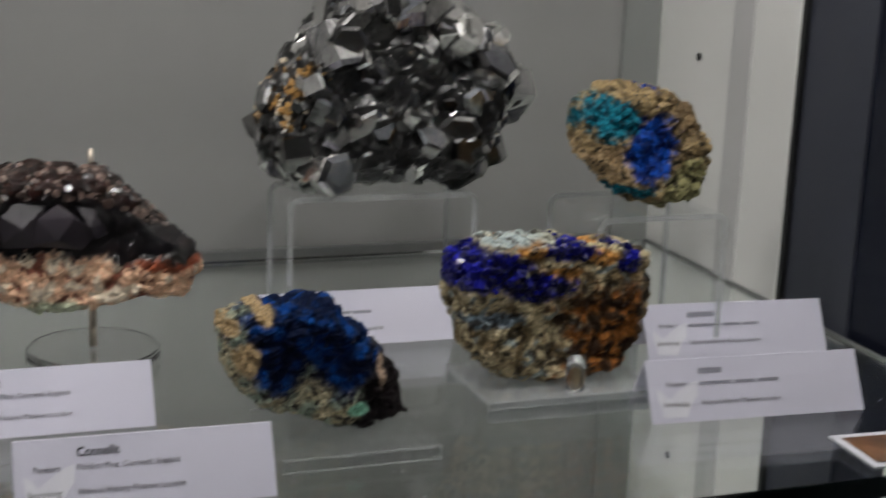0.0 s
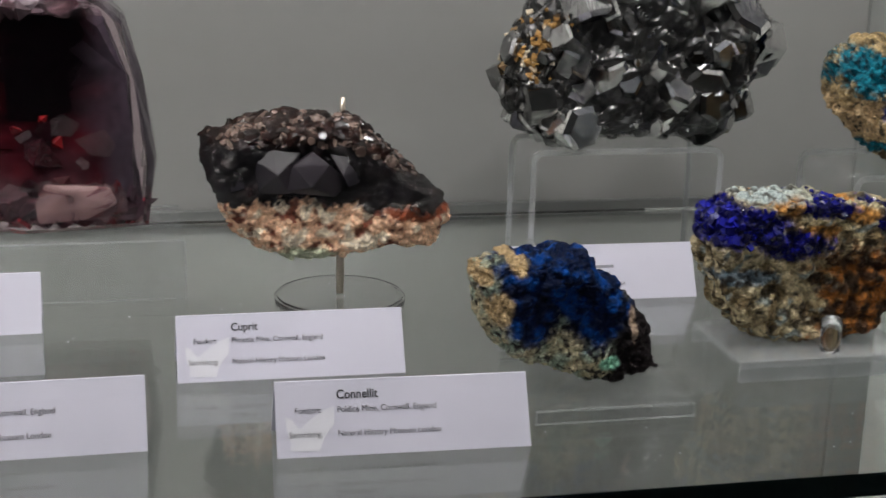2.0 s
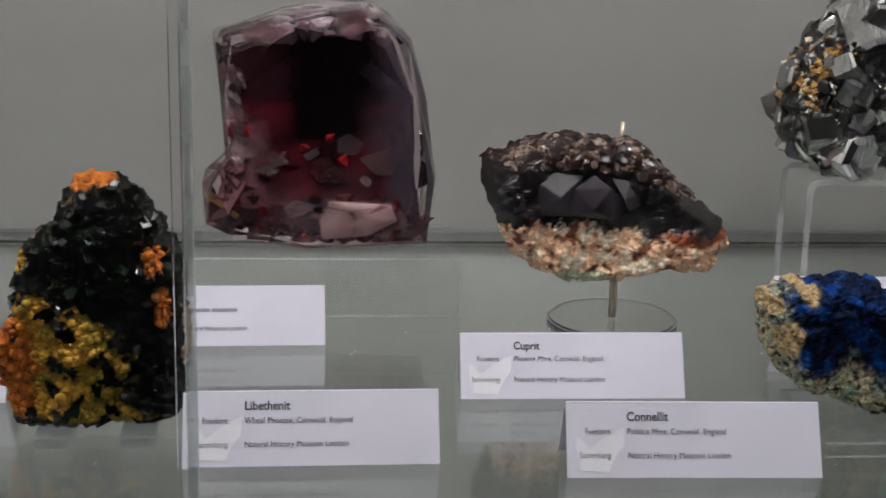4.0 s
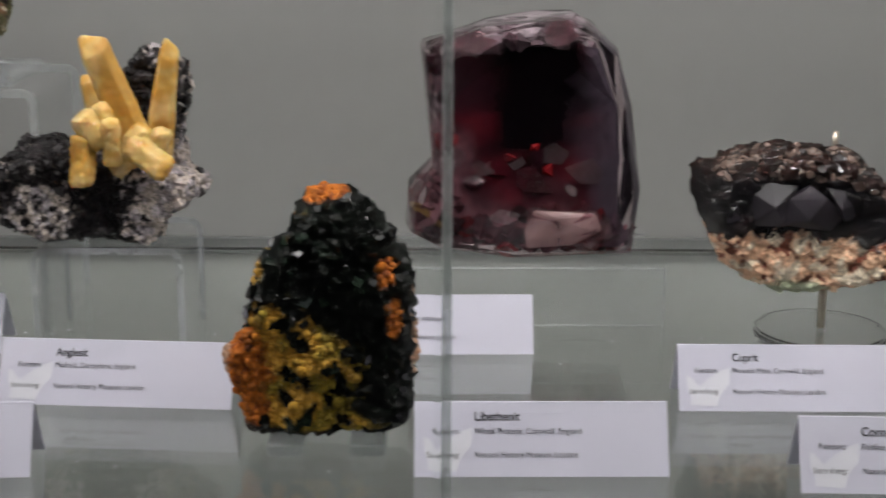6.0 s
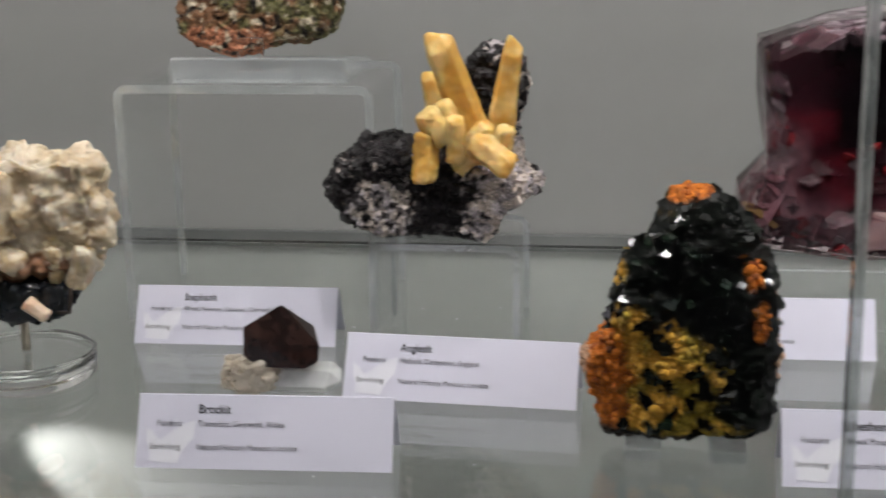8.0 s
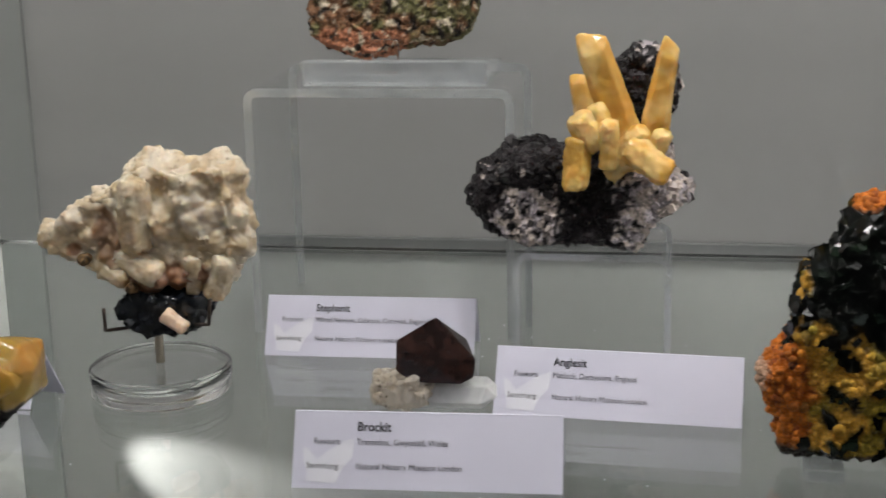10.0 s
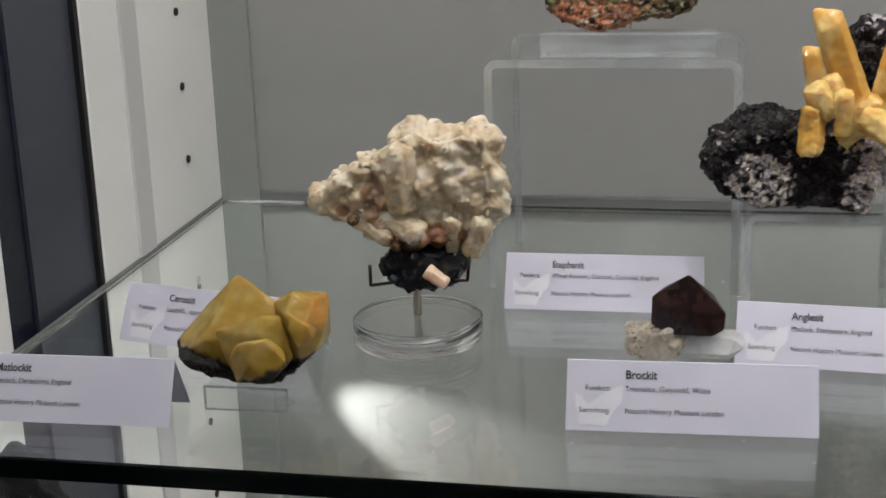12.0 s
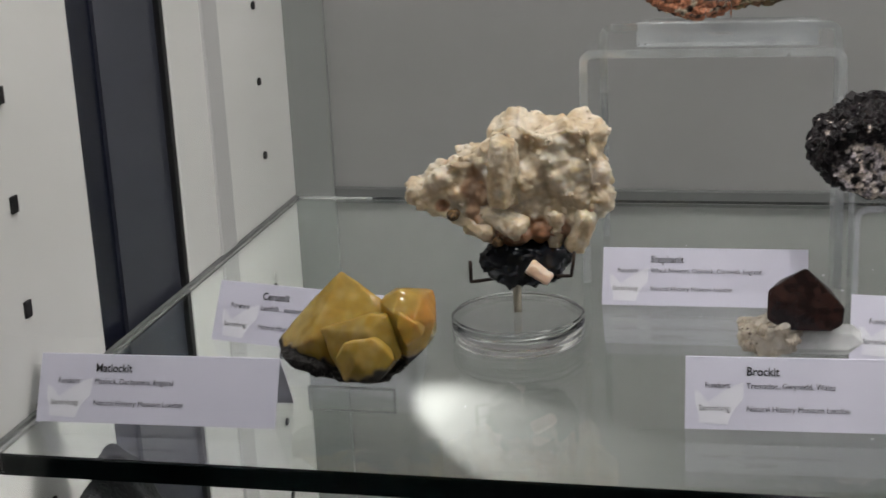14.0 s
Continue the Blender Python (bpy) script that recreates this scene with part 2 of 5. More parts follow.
setting("wall_east", block(3.95, 4, -3.15, 0.75, 0, 2.9), M_ROOM, "dim side wall of the room")


# ---- cards ----
def words(text, size, x, y, bold=0.0, align="LEFT", squeeze=0.88):
    """Flat lettering in the card's face: x to the right, y up, in metres."""
    cu = bpy.data.curves.new("lettering", "FONT")
    cu.body, cu.size, cu.align_x, cu.offset, cu.resolution_u = text, size, align, bold, 3
    ob = bpy.data.objects.new("lettering", cu)
    scene.collection.objects.link(ob)
    bpy.context.view_layer.update()
    me = bpy.data.meshes.new_from_object(ob.evaluated_get(bpy.context.evaluated_depsgraph_get()))
    bpy.data.objects.remove(ob)
    me.transform(Matrix.Translation((x, y, 0)) @ Matrix.Diagonal((squeeze, 1, 1, 1)))
    return me


CARD_H, LEAN_D = 0.0248, 0.0135


def card(left, right, title, lines, label, bars=()):
    """A folded tent card on the shelf; left and right: the lower front corners (x, y)."""
    a, b = Vector((*left, SHELF)), Vector((*right, SHELF))
    w = (b - a).length
    turn = math.degrees(math.atan2(b.y - a.y, b.x - a.x))
    thing = tagged(new("label_card"), label, "label card", "label cards on the shelf")
    thing.matrix_basis = pose(a.x, a.y, SHELF, 0, 0, turn)
    slant = math.hypot(CARD_H, LEAN_D)
    tilt = math.degrees(math.atan2(CARD_H, LEAN_D))
    t = 0.0004
    for nm, m in (("front_leaf", pose(0, 0, 0, tilt)), ("back_leaf", pose(0, 2 * LEAN_D, 0, 180 - tilt))):
        bm = block(0, w, 0, slant, -t, 0 if nm == "front_leaf" else t)
        if nm == "back_leaf":
            for v in bm.verts:
                v.co.z = min(v.co.z, t * 0.5)
        # a faint bow, as paper has
        bmesh.ops.subdivide_edges(bm, edges=[e for e in bm.edges if abs(e.verts[0].co.x - e.verts[1].co.x) > w * 0.5], cuts=7)
        for v in bm.verts:
            v.co.z += 0.00012 * math.sin(v.co.x / w * math.pi) * (v.co.y / slant) * (1 - v.co.y / slant) * 4
        bm.transform(m)
        part(nm, bm, M_CARD, thing)

    def ink(nm, me, mat):
        me.materials.clear()
        me.materials.append(mat)
        me.transform(pose(0, 0, 0, tilt) @ pose(0, 0, 0.00020))
        ob = new(nm, me)
        ob.parent = thing
        return ob

    def bar(x, y, wide, high):
        bm = block(x, x + wide, y - high / 2, y + high / 2, 0, 0.00003)
        me = bpy.data.meshes.new("bar")
        bm.to_mesh(me)
        bm.free()
        return me

    row = lambda f: slant * (1 - f)
    # the printed mark: two plain white wing shapes
    me = bpy.data.meshes.new("printed_mark")
    pts = [(0.036, 0.46), (0.06, 0.50), (0.09, 0.63), (0.14, 0.49), (0.19, 0.39), (0.228, 0.34), (0.224, 0.59), (0.20, 0.68), (0.178, 0.80), (0.165, 0.93), (0.05, 0.91), (0.055, 0.80), (0.04, 0.66)]
    me.from_pydata([(w * x, row(y), 0) for x, y in pts], [], [list(range(len(pts)))])
    me.transform(Matrix.Translation((0, 0, -0.00005)))
    ink("printed_mark", me, M_MARK)
    if title:
        ink("title", words(title, 0.0048, 0.237 * w, row(0.25), 0.00008), M_INK)
    small = 0.0033
    ink("caption", words("Fundort:", small, 0.178 * w, row(0.43), 0.0, "RIGHT"), M_INK)
    ink("caption", words("Sammlung:", small, 0.178 * w, row(0.745), 0.0, "RIGHT"), M_INK)
    if lines:
        ink("place", words(lines, small, 0.237 * w, row(0.43)), M_INK)
    ink("collection", words("Natural History Museum London", small, 0.237 * w, row(0.745)), M_INK)
    for x, y, wide in bars:
        ink("printed_bar", bar(x * w, row(y), wide * w, 0.0015 if y > 0.3 else 0.0026), M_FAINT)
    return thing


card((0.0052, 0.0322), (0.1083, 0.0355), "Matlockit", "Matlock, Derbyshire, England", "white folded card lettered Matlockit, close to the shelf edge")
card((0.0434, 0.1334), (0.1418, 0.1143), "Cerussit", "Leadhills,", "white folded card lettered Cerussit, half hidden by yellow crystals", ((0.36, 0.40, 0.2),))
card((0.2696, 0.0543), (0.3683, 0.0585), "Brockit", "Tremadoc, Gwynedd, Wales", "white folded card lettered Brockit in front of quartz")
card((0.2201, 0.1985), (0.3175, 0.2003), "Stephanit", "Wheal Newton, Calstock, Cornwall, England", "white folded card lettered Stephanit before a clear acrylic riser")
card((0.3339, 0.1351), (0.4340, 0.1286), "Anglesit", "Matlock, Derbyshire, England", "white folded card lettered Anglesit below yellow crystals")
card((0.5119, 0.0599), (0.6080, 0.0610), "Libethenit", "Wheal Phoenix, Cornwall, England", "white folded card lettered Libethenit beside a black mineral")
card((0.4671, 0.1999), (0.5654, 0.2015), "", "", "white folded card below a purple crystal block", ((0.237, 0.19, 0.11), (0.237, 0.40, 0.12), (0.367, 0.40, 0.09), (0.467, 0.40, 0.12)))
card((0.6222, 0.1293), (0.7183, 0.1287), "Cuprit", "Phoenix Mine, Cornwall, England", "white folded card lettered Cuprit beneath the pinned specimen")
card((0.6542, 0.0467), (0.7502, 0.0440), "Connellit", "Poldice Mine, Cornwall, England", "white folded card lettered Connellit near the shelf edge")
card((0.7854, 0.2172), (0.8852, 0.2150), "", "", "white folded card behind the blue velvety mineral", ((0.237, 0.19, 0.14), (0.237, 0.40, 0.12), (0.367, 0.40, 0.10), (0.477, 0.40, 0.10)))
card((0.9275, 0.0772), (1.0333, 0.0708), "", "", "white folded card in front of the blue and rusty block", ((0.237, 0.20, 0.11), (0.237, 0.40, 0.15), (0.40, 0.40, 0.10), (0.51, 0.40, 0.10)))
card((0.9682, 0.1587), (1.0671, 0.1504), "", "", "white folded card close to the side wall", ((0.237, 0.20, 0.15), (0.237, 0.40, 0.18), (0.43, 0.40, 0.10), (0.54, 0.40, 0.09)))


# ---- acrylic stands ----
def bent(x0, x1, y0, y1, z0, top, t, r):
    """A sheet bent twice with round corners, seen from the front as a bridge."""
    bm = bmesh.new()
    outer, inner = [(x0, z0)], [(x0 + t, z0)]
    for cx, way in ((x0 + r, 1), (x1 - r, -1)):
        for k in range(7):
            a = math.pi - k * math.pi / 12 if way == 1 else math.pi / 2 - k * math.pi / 12
            outer.append((cx + r * math.cos(a), top - r + r * math.sin(a)))
            inner.append((cx + (r - t) * math.cos(a), top - r + (r - t) * math.sin(a)))
    outer.append((x1, z0))
    inner.append((x1 - t, z0))
    rows = [[[bm.verts.new((x, y, z)) for x, z in line] for line in (outer, inner)] for y in (y0, y1)]
    (fo, fi), (bo, bi) = rows
    for i in range(len(outer) - 1):
        for quad in ((fo[i], fo[i + 1], bo[i + 1], bo[i]), (fi[i], fi[i + 1], bi[i + 1], bi[i]),
                     (fo[i], fo[i + 1], fi[i + 1], fi[i]), (bo[i], bo[i + 1], bi[i + 1], bi[i])):
            bm.faces.new(quad)
    bm.faces.new((fo[0], fi[0], bi[0], bo[0]))
    bm.faces.new((fo[-1], fi[-1], bi[-1], bo[-1]))
    return bm


def sheet_part(name, bm, parent, mat=None):
    ob = under(part(name, bm, mat or M_ACRYL), parent)
    for p in ob.data.polygons:
        p.use_smooth = max(abs(x) for x in p.normal) < 0.998
    ob.visible_shadow = False
    return ob


def riser(x0, x1, y0, y1, top, label, t=0.003, z0=SHELF, to=None):
    """A bent acrylic bridge with bright polished edges."""
    thing = base("acrylic_riser", (x0 + x1) / 2, (y0 + y1) / 2, z0, label, "display stand", "acrylic stands", to)
    z0 += 0.0004
    r = min(0.007, (top - z0) * 0.8)
    sheet_part("bent_sheet", bent(x0, x1, y0 + 0.0007, y1 - 0.0007, z0, top, t, r), thing, M_SHEET)
    sheet_part("front_edge", bent(x0, x1, y0, y0 + 0.0006, z0, top, t, r), thing, M_RIM)
    sheet_part("rear_edge", bent(x0, x1, y1 - 0.0006, y1, z0, top, t, r), thing, M_RIM)
    return thing


def plinth(x0, x1, y0, y1, top, label, z0=SHELF, to=None):
    """A solid polished block with small chamfers."""
    thing = base("acrylic_block", (x0 + x1) / 2, (y0 + y1) / 2, z0, label, "display stand", "acrylic stands", to)
    z0 += 0.0004
    sheet_part("solid_block", block(x0, x1, y0, y1, z0, top, 0.0006, 2), thing, M_SHEET)
    e = 0.0006
    for nm, bm in (("front_edge", block(x0, x1, y0 - 0.0002, y0 + e, top - e, top + 0.0002)), ("foot_edge", block(x0, x1, y0 - 0.0002, y0 + e, z0, z0 + e)),
                   ("side_edge", block(x0 - 0.0002, x0 + e, y0 - 0.0003, y0 + e, z0, top)), ("side_edge", block(x1 - e, x1 + 0.0002, y0 - 0.0003, y0 + e, z0, top)),
                   ("rear_edge", block(x0, x1, y1 - e, y1 + 0.0002, top - e, top + 0.0002))):
        sheet_part(nm, bm, thing, M_RIM)
    return thing


def rod_bm(a, b, r, segs=20):
    a, b = Vector(a), Vector(b)
    bm = bmesh.new()
    turn = (b - a).to_track_quat("Z", "Y").to_matrix().to_4x4()
    bmesh.ops.create_cone(bm, cap_ends=True, segments=segs, radius1=r, radius2=r, depth=(b - a).length, matrix=Matrix.Translation((a + b) / 2) @ turn)
    bmesh.ops.bevel(bm, geom=[e for e in bm.edges if e.calc_face_angle(0) > 1], offset=r * 0.16, segments=2, affect="EDGES")
    return bm


def disc_stand(x, y, r, high, rod_top, label, to=None):
    """A thick polished disc with chamfered rims and a metal rod."""
    thing = base("disc_stand", x, y, SHELF, label, "display stand", "acrylic stands", to)
    z0 = SHELF + 0.0004
    bm = bmesh.new()
    bmesh.ops.create_cone(bm, cap_ends=True, segments=72, radius1=r, radius2=r, depth=high, matrix=Matrix.Translation((x, y, z0 + high / 2)))
    bmesh.ops.bevel(bm, geom=[e for e in bm.edges if e.calc_face_angle(0) > 1], offset=0.0011, segments=2, affect="EDGES")
    disc = sheet_part("disc", bm, thing)
    for p in disc.data.polygons:
        p.use_smooth = abs(p.normal.z) < 0.98
    under(part("rod", rod_bm((x, y, z0 + high), (x, y, rod_top), 0.0019), M_BRASS, None, "thin pale metal rod", True), thing)
    return thing


# ---- minerals ----
def ring_solid(chunks):
    """Rough bodies: each chunk is a plan (x, z) swept from y0 to y1 and pinched at both ends."""
    bm = bmesh.new()
    for plan, y0, y1, pinch in chunks:
        cx = sum(p[0] for p in plan) / len(plan)
        cz = sum(p[1] for p in plan) / len(plan)
        rings = []
        for s, f in ((pinch, 0.0), (0.5 + pinch / 2 if pinch < 1 else 1, 0.08), (1.0, 0.3), (1.0, 0.7), (pinch, 1.0)):
            rings.append([bm.verts.new((cx + (x - cx) * s, y0 + (y1 - y0) * f, cz + (z - cz) * s)) for x, z in plan])
        n = len(plan)
        for a, b in zip(rings, rings[1:]):
            for i in range(n):
                bm.faces.new((a[i], a[(i + 1) % n], b[(i + 1) % n], b[i]))
        bm.faces.new(rings[0])
        bm.faces.new(rings[-1][::-1])
    bmesh.ops.recalc_face_normals(bm, faces=bm.faces)
    return bm


def hull(points, bevel=0.0, bm=None):
    """A crystal with flat faces: the convex body round a few corners."""
    bm2 = bmesh.new()
    for p in points:
        bm2.verts.new(p)
    bmesh.ops.convex_hull(bm2, input=bm2.verts[:])
    bmesh.ops.delete(bm2, geom=[v for v in bm2.verts if not v.link_faces], context="VERTS")
    bmesh.ops.dissolve_limit(bm2, angle_limit=0.12, verts=bm2.verts[:], edges=bm2.edges[:])
    if bevel:
        bmesh.ops.bevel(bm2, geom=bm2.edges[:], offset=bevel, segments=2, affect="EDGES")
    bmesh.ops.recalc_face_normals(bm2, faces=bm2.faces)
    return bm2


def fused(bm, voxel):
    """One skin round overlapping bodies."""
    me = bpy.data.meshes.new("rough")
    bm.to_mesh(me)
    bm.free()
    ob = new("rough", me)
    mod = ob.modifiers.new("skin", "REMESH")
    mod.mode, mod.voxel_size = "VOXEL", voxel
    bpy.context.view_layer.update()
    out = bpy.data.meshes.new_from_object(ob.evaluated_get(bpy.context.evaluated_depsgraph_get()))
    bpy.data.objects.remove(ob)
    return out


def smoothstep(a, b, x):
    t = min(1.0, max(0.0, (x - a) / (b - a)))
    return t * t * (3 - 2 * t)


def blend(a, b, t):
    return tuple(p + (q - p) * t for p, q in zip(a, b))


def weather(me, layers, seed):
    """Moves each vertex along its normal by layers of noise: (height, frequency, kind)."""
    off = Vector((seed * 3.1, seed * 7.7, seed * 1.3))
    normals = [v.normal.copy() for v in me.vertices]
    for v, n in zip(me.vertices, normals):
        p, d = v.co + off, 0.0
        for high, freq, kind in layers:
            q = p * freq
            if kind == "cells":
                near = noise.voronoi(q)[0]
                d += high * (0.43 - near[0])
            elif kind == "chips":
                near = noise.voronoi(q)[0]
                d += high * (min(near[1] - near[0], 0.35) - 0.2)
            else:
                d += high * noise.noise(q)
        v.co += n * d


def bounds(me):
    co = np.empty(len(me.vertices) * 3)
    me.vertices.foreach_get("co", co)
    co = co.reshape(-1, 3)
    return co.min(0), np.ptp(co, axis=0)


def set_tint(me, cols, glo):
    me.color_attributes.new("tint", "FLOAT_COLOR", "POINT").data.foreach_set("color", cols)
    me.attributes.new("gloss", "FLOAT", "POINT").data.foreach_set("value", glo)


def tinted(me, paint):
    """Colour and gloss at each vertex; paint(u, v, w, n, p) with u, v, w from 0 to 1 across, up and into the piece."""
    lo, size = bounds(me)
    cols, glo = [], []
    for v in me.vertices:
        u, w, h = ((v.co.x - lo[0]) / size[0], (v.co.y - lo[1]) / size[1], (v.co.z - lo[2]) / size[2])
        c, g = paint(u, h, w, v.normal, v.co)
        cols.extend((*c, 1.0))
        glo.append(g)
    set_tint(me, cols, glo)


def N(p, f, k=0.0):
    return noise.noise(Vector((p.x * f + k, p.y * f + k * 1.7, p.z * f - k)))


def patch(u, v, cu, cv, ru, rv, wob):
    """1 inside a wobbly oval, 0 outside."""
    return 1 - smoothstep(0.8, 1.15, math.hypot((u - cu) / ru, (v - cv) / rv) + wob)


def body(name, source, voxel, layers, seed, paint, mat, parent, label="", smooth=False, soften=3):
    """A rough body; source: a closed bmesh, or chunks for ring_solid."""
    me = fused(ring_solid(source) if isinstance(source, list) else source, voxel)
    bm = bmesh.new()
    bm.from_mesh(me)
    for _ in range(soften):
        bmesh.ops.smooth_vert(bm, verts=bm.verts, factor=0.5, use_axis_x=True, use_axis_y=True, use_axis_z=True)
    bm.to_mesh(me)
    bm.free()
    me.update()
    weather(me, layers, seed)
    me.update()
    tinted(me, paint)
    me.materials.append(mat)
    for p in me.polygons:
        p.use_smooth = smooth
    ob = new(name, me)
    if label:
        ob["label"] = label
    return under(ob, parent), me


def gem(bm, place, axis, spin, long, wide, deep, kind="tab"):
    """One small crystal along axis: cube, six-sided tablet, blunt or pointed prism, double pyramid, or rounded bead."""
    q = axis.to_track_quat("Z", "Y").to_matrix().to_4x4() @ Matrix.Rotation(spin, 4, "Z")
    m = Matrix.Translation(place) @ q
    if kind == "bead":
        made = bmesh.ops.create_icosphere(bm, subdivisions=2, radius=0.5, matrix=m @ Matrix.Diagonal((wide, deep, long, 1)))
        return len(made["verts"])
    if kind == "cube":
        tmp = [(sx * wide / 2, sy * deep / 2, sz * long / 2) for sz in (-1, 1) for sx, sy in ((-1, -1), (1, -1), (1, 1), (-1, 1))]
        vs = [bm.verts.new(m @ Vector(c)) for c in tmp]
        for f in ((3, 2, 1, 0), (4, 5, 6, 7), (0, 1, 5, 4), (1, 2, 6, 5), (2, 3, 7, 6), (3, 0, 4, 7)):
            bm.faces.new([vs[i] for i in f])
        return 8
    if kind == "octa":
        vs = [bm.verts.new(m @ Vector(c)) for c in ((wide / 2, 0, 0), (0, deep / 2, 0), (-wide / 2, 0, 0), (0, -deep / 2, 0), (0, 0, long / 2), (0, 0, -long / 2))]
        for i in range(4):
            bm.faces.new((vs[i], vs[(i + 1) % 4], vs[4]))
            bm.faces.new((vs[(i + 1) % 4], vs[i], vs[5]))
        return 6
    n = 6
    ring = lambda s, z: [bm.verts.new(m @ Vector((math.cos(i * math.tau / n) * wide / 2 * s, math.sin(i * math.tau / n) * deep / 2 * s, z))) for i in range(n)]
    top = 0.35 if kind == "blunt" else 0.12 if kind == "point" else 0.78
    rs = [ring(1.0, -long / 2), ring(1.0, long * (0.32 if kind != "tab" else 0.40)), ring(top, long / 2)]
    for a, b in zip(rs, rs[1:]):
        for i in range(n):
            bm.faces.new((a[i], a[(i + 1) % n], b[(i + 1) % n], b[i]))
    bm.faces.new(rs[-1])
    bm.faces.new(rs[0][::-1])
    return 18


def nugget(name, place, axis, long, wide, mat, parent, paint, label, seed, soften=6, rough=1.0):
    """One rounded crystal with an uneven skin."""
    bm = bmesh.new()
    gem(bm, Vector(place), Vector(axis).normalized(), 0.4, long, wide, wide * 0.85, "tab")
    bmesh.ops.recalc_face_normals(bm, faces=bm.faces)
    return body(name, bm, 0.0007, [(0.0016 * rough, 90, "n"), (0.0010 * rough, 260, "cells"), (0.0005 * rough, 700, "n")], seed, paint, mat, parent, label, True, soften)[0]


def druse(name, me, count, seed, where, size, mat, parent, paint, kind="cube", label="", flat=0.5, sink=0.25, vary=0.3, squat=(0.6, 1.1)):
    """Small crystals grown on the skin of a body, joined in one mesh, each in one colour. where(u, v, w, p) says how likely."""
    rng = random.Random(seed)
    lo, span = bounds(me)
    bm = bmesh.new()
    cols, glo = [], []
    made = tries = 0
    while made < count and tries < count * 40:
        tries += 1
        v = me.vertices[rng.randrange(len(me.vertices))]
        u, w, h = (v.co.x - lo[0]) / span[0], (v.co.y - lo[1]) / span[1], (v.co.z - lo[2]) / span[2]
        if w > 0.75 or rng.random() > where(u, h, w, v.co):
            continue
        s = size[0] + (size[1] - size[0]) * rng.random() ** 2
        axis = (v.normal + Vector((rng.uniform(-1, 1), rng.uniform(-1, 1), rng.uniform(-1, 1))) * flat).normalized()
        k = gem(bm, v.co - v.normal * s * sink, axis, rng.uniform(0, 6.28), s, s * rng.uniform(*squat), s * rng.uniform(*squat), kind)
        c, g = paint(u, h, w, v.normal, v.co)
        f = 1 + rng.uniform(-vary, vary)
        cols.extend((*(x * f for x in c), 1.0) * k)
        glo.extend([g * rng.uniform(0.8, 1.25)] * k)
        made += 1
    ob = part(name, bm, mat, None, label, kind == "bead")
    set_tint(ob.data, cols, glo)
    return under(ob, parent)


M_STONE = mineral("stone", 0.25, 800, 0.6, 0.5, grit=0.22, grit_scale=620)
M_GLASSY = mineral("glassy_rock", 0.55, 800, 0.22, 0.4, grit=0.15, grit_scale=620)
M_VELVET = mineral("blue_velvet", 0.12, 1600, 0.6, 0.45, grit=0.3, grit_scale=700)
M_GLOSSY = mineral("glossy_crystal", 0.55, 500, 0.04, 0.3)
M_GRAIN = mineral("grainy_crystal", 0.35, 1200, 0.45, 0.45)
M_METAL = mineral("grey_metallic_crystal", 0.6, 900, 0.03, 0.18, metal=1.0, grit=0.3, grit_scale=75)
m_nt = M_METAL.node_tree
ribs = noise_node(m_nt, 1.0, 3, stretch=(900, 160, 120))
bump(m_nt, m_nt.nodes["Principled BSDF"], ribs.outputs[0], 0.25, 0.0004)
M_WAX = mineral("waxy_crystal", 0.5, 220, 0.10, 0.16, skin=0.8)
M_FROST = mineral("frosty_crystal", 0.55, 700, 0.22, 0.18, skin=0.9, radius=(0.0052, 0.0042, 0.0030))
M_TIPS = mineral("cream_tips", 0.5, 900, 0.2, 0.2, skin=0.35, radius=(0.0014, 0.0011, 0.0008))
M_CORE = mineral("dark_core", 0.12, 300, 0.1, 0.4)
M_PURPLE = clear("pale_purple_crystal", (0.82, 0.68, 0.72), 0.02, 1.43)


def specimen(name, x, y, z, label, to=None):
    return base(name, x, y, z, label, "mineral specimen", "mineral specimens", to)


# blue velvety specimen on a low block
plinth(0.757, 0.823, 0.062, 0.122, SHELF + 0.0062, "low clear acrylic block under the blue velvety mineral")
th = specimen("blue_mineral", 0.782, 0.10, SHELF + 0.0062, "deep blue velvety mineral on a pale crusted rock")


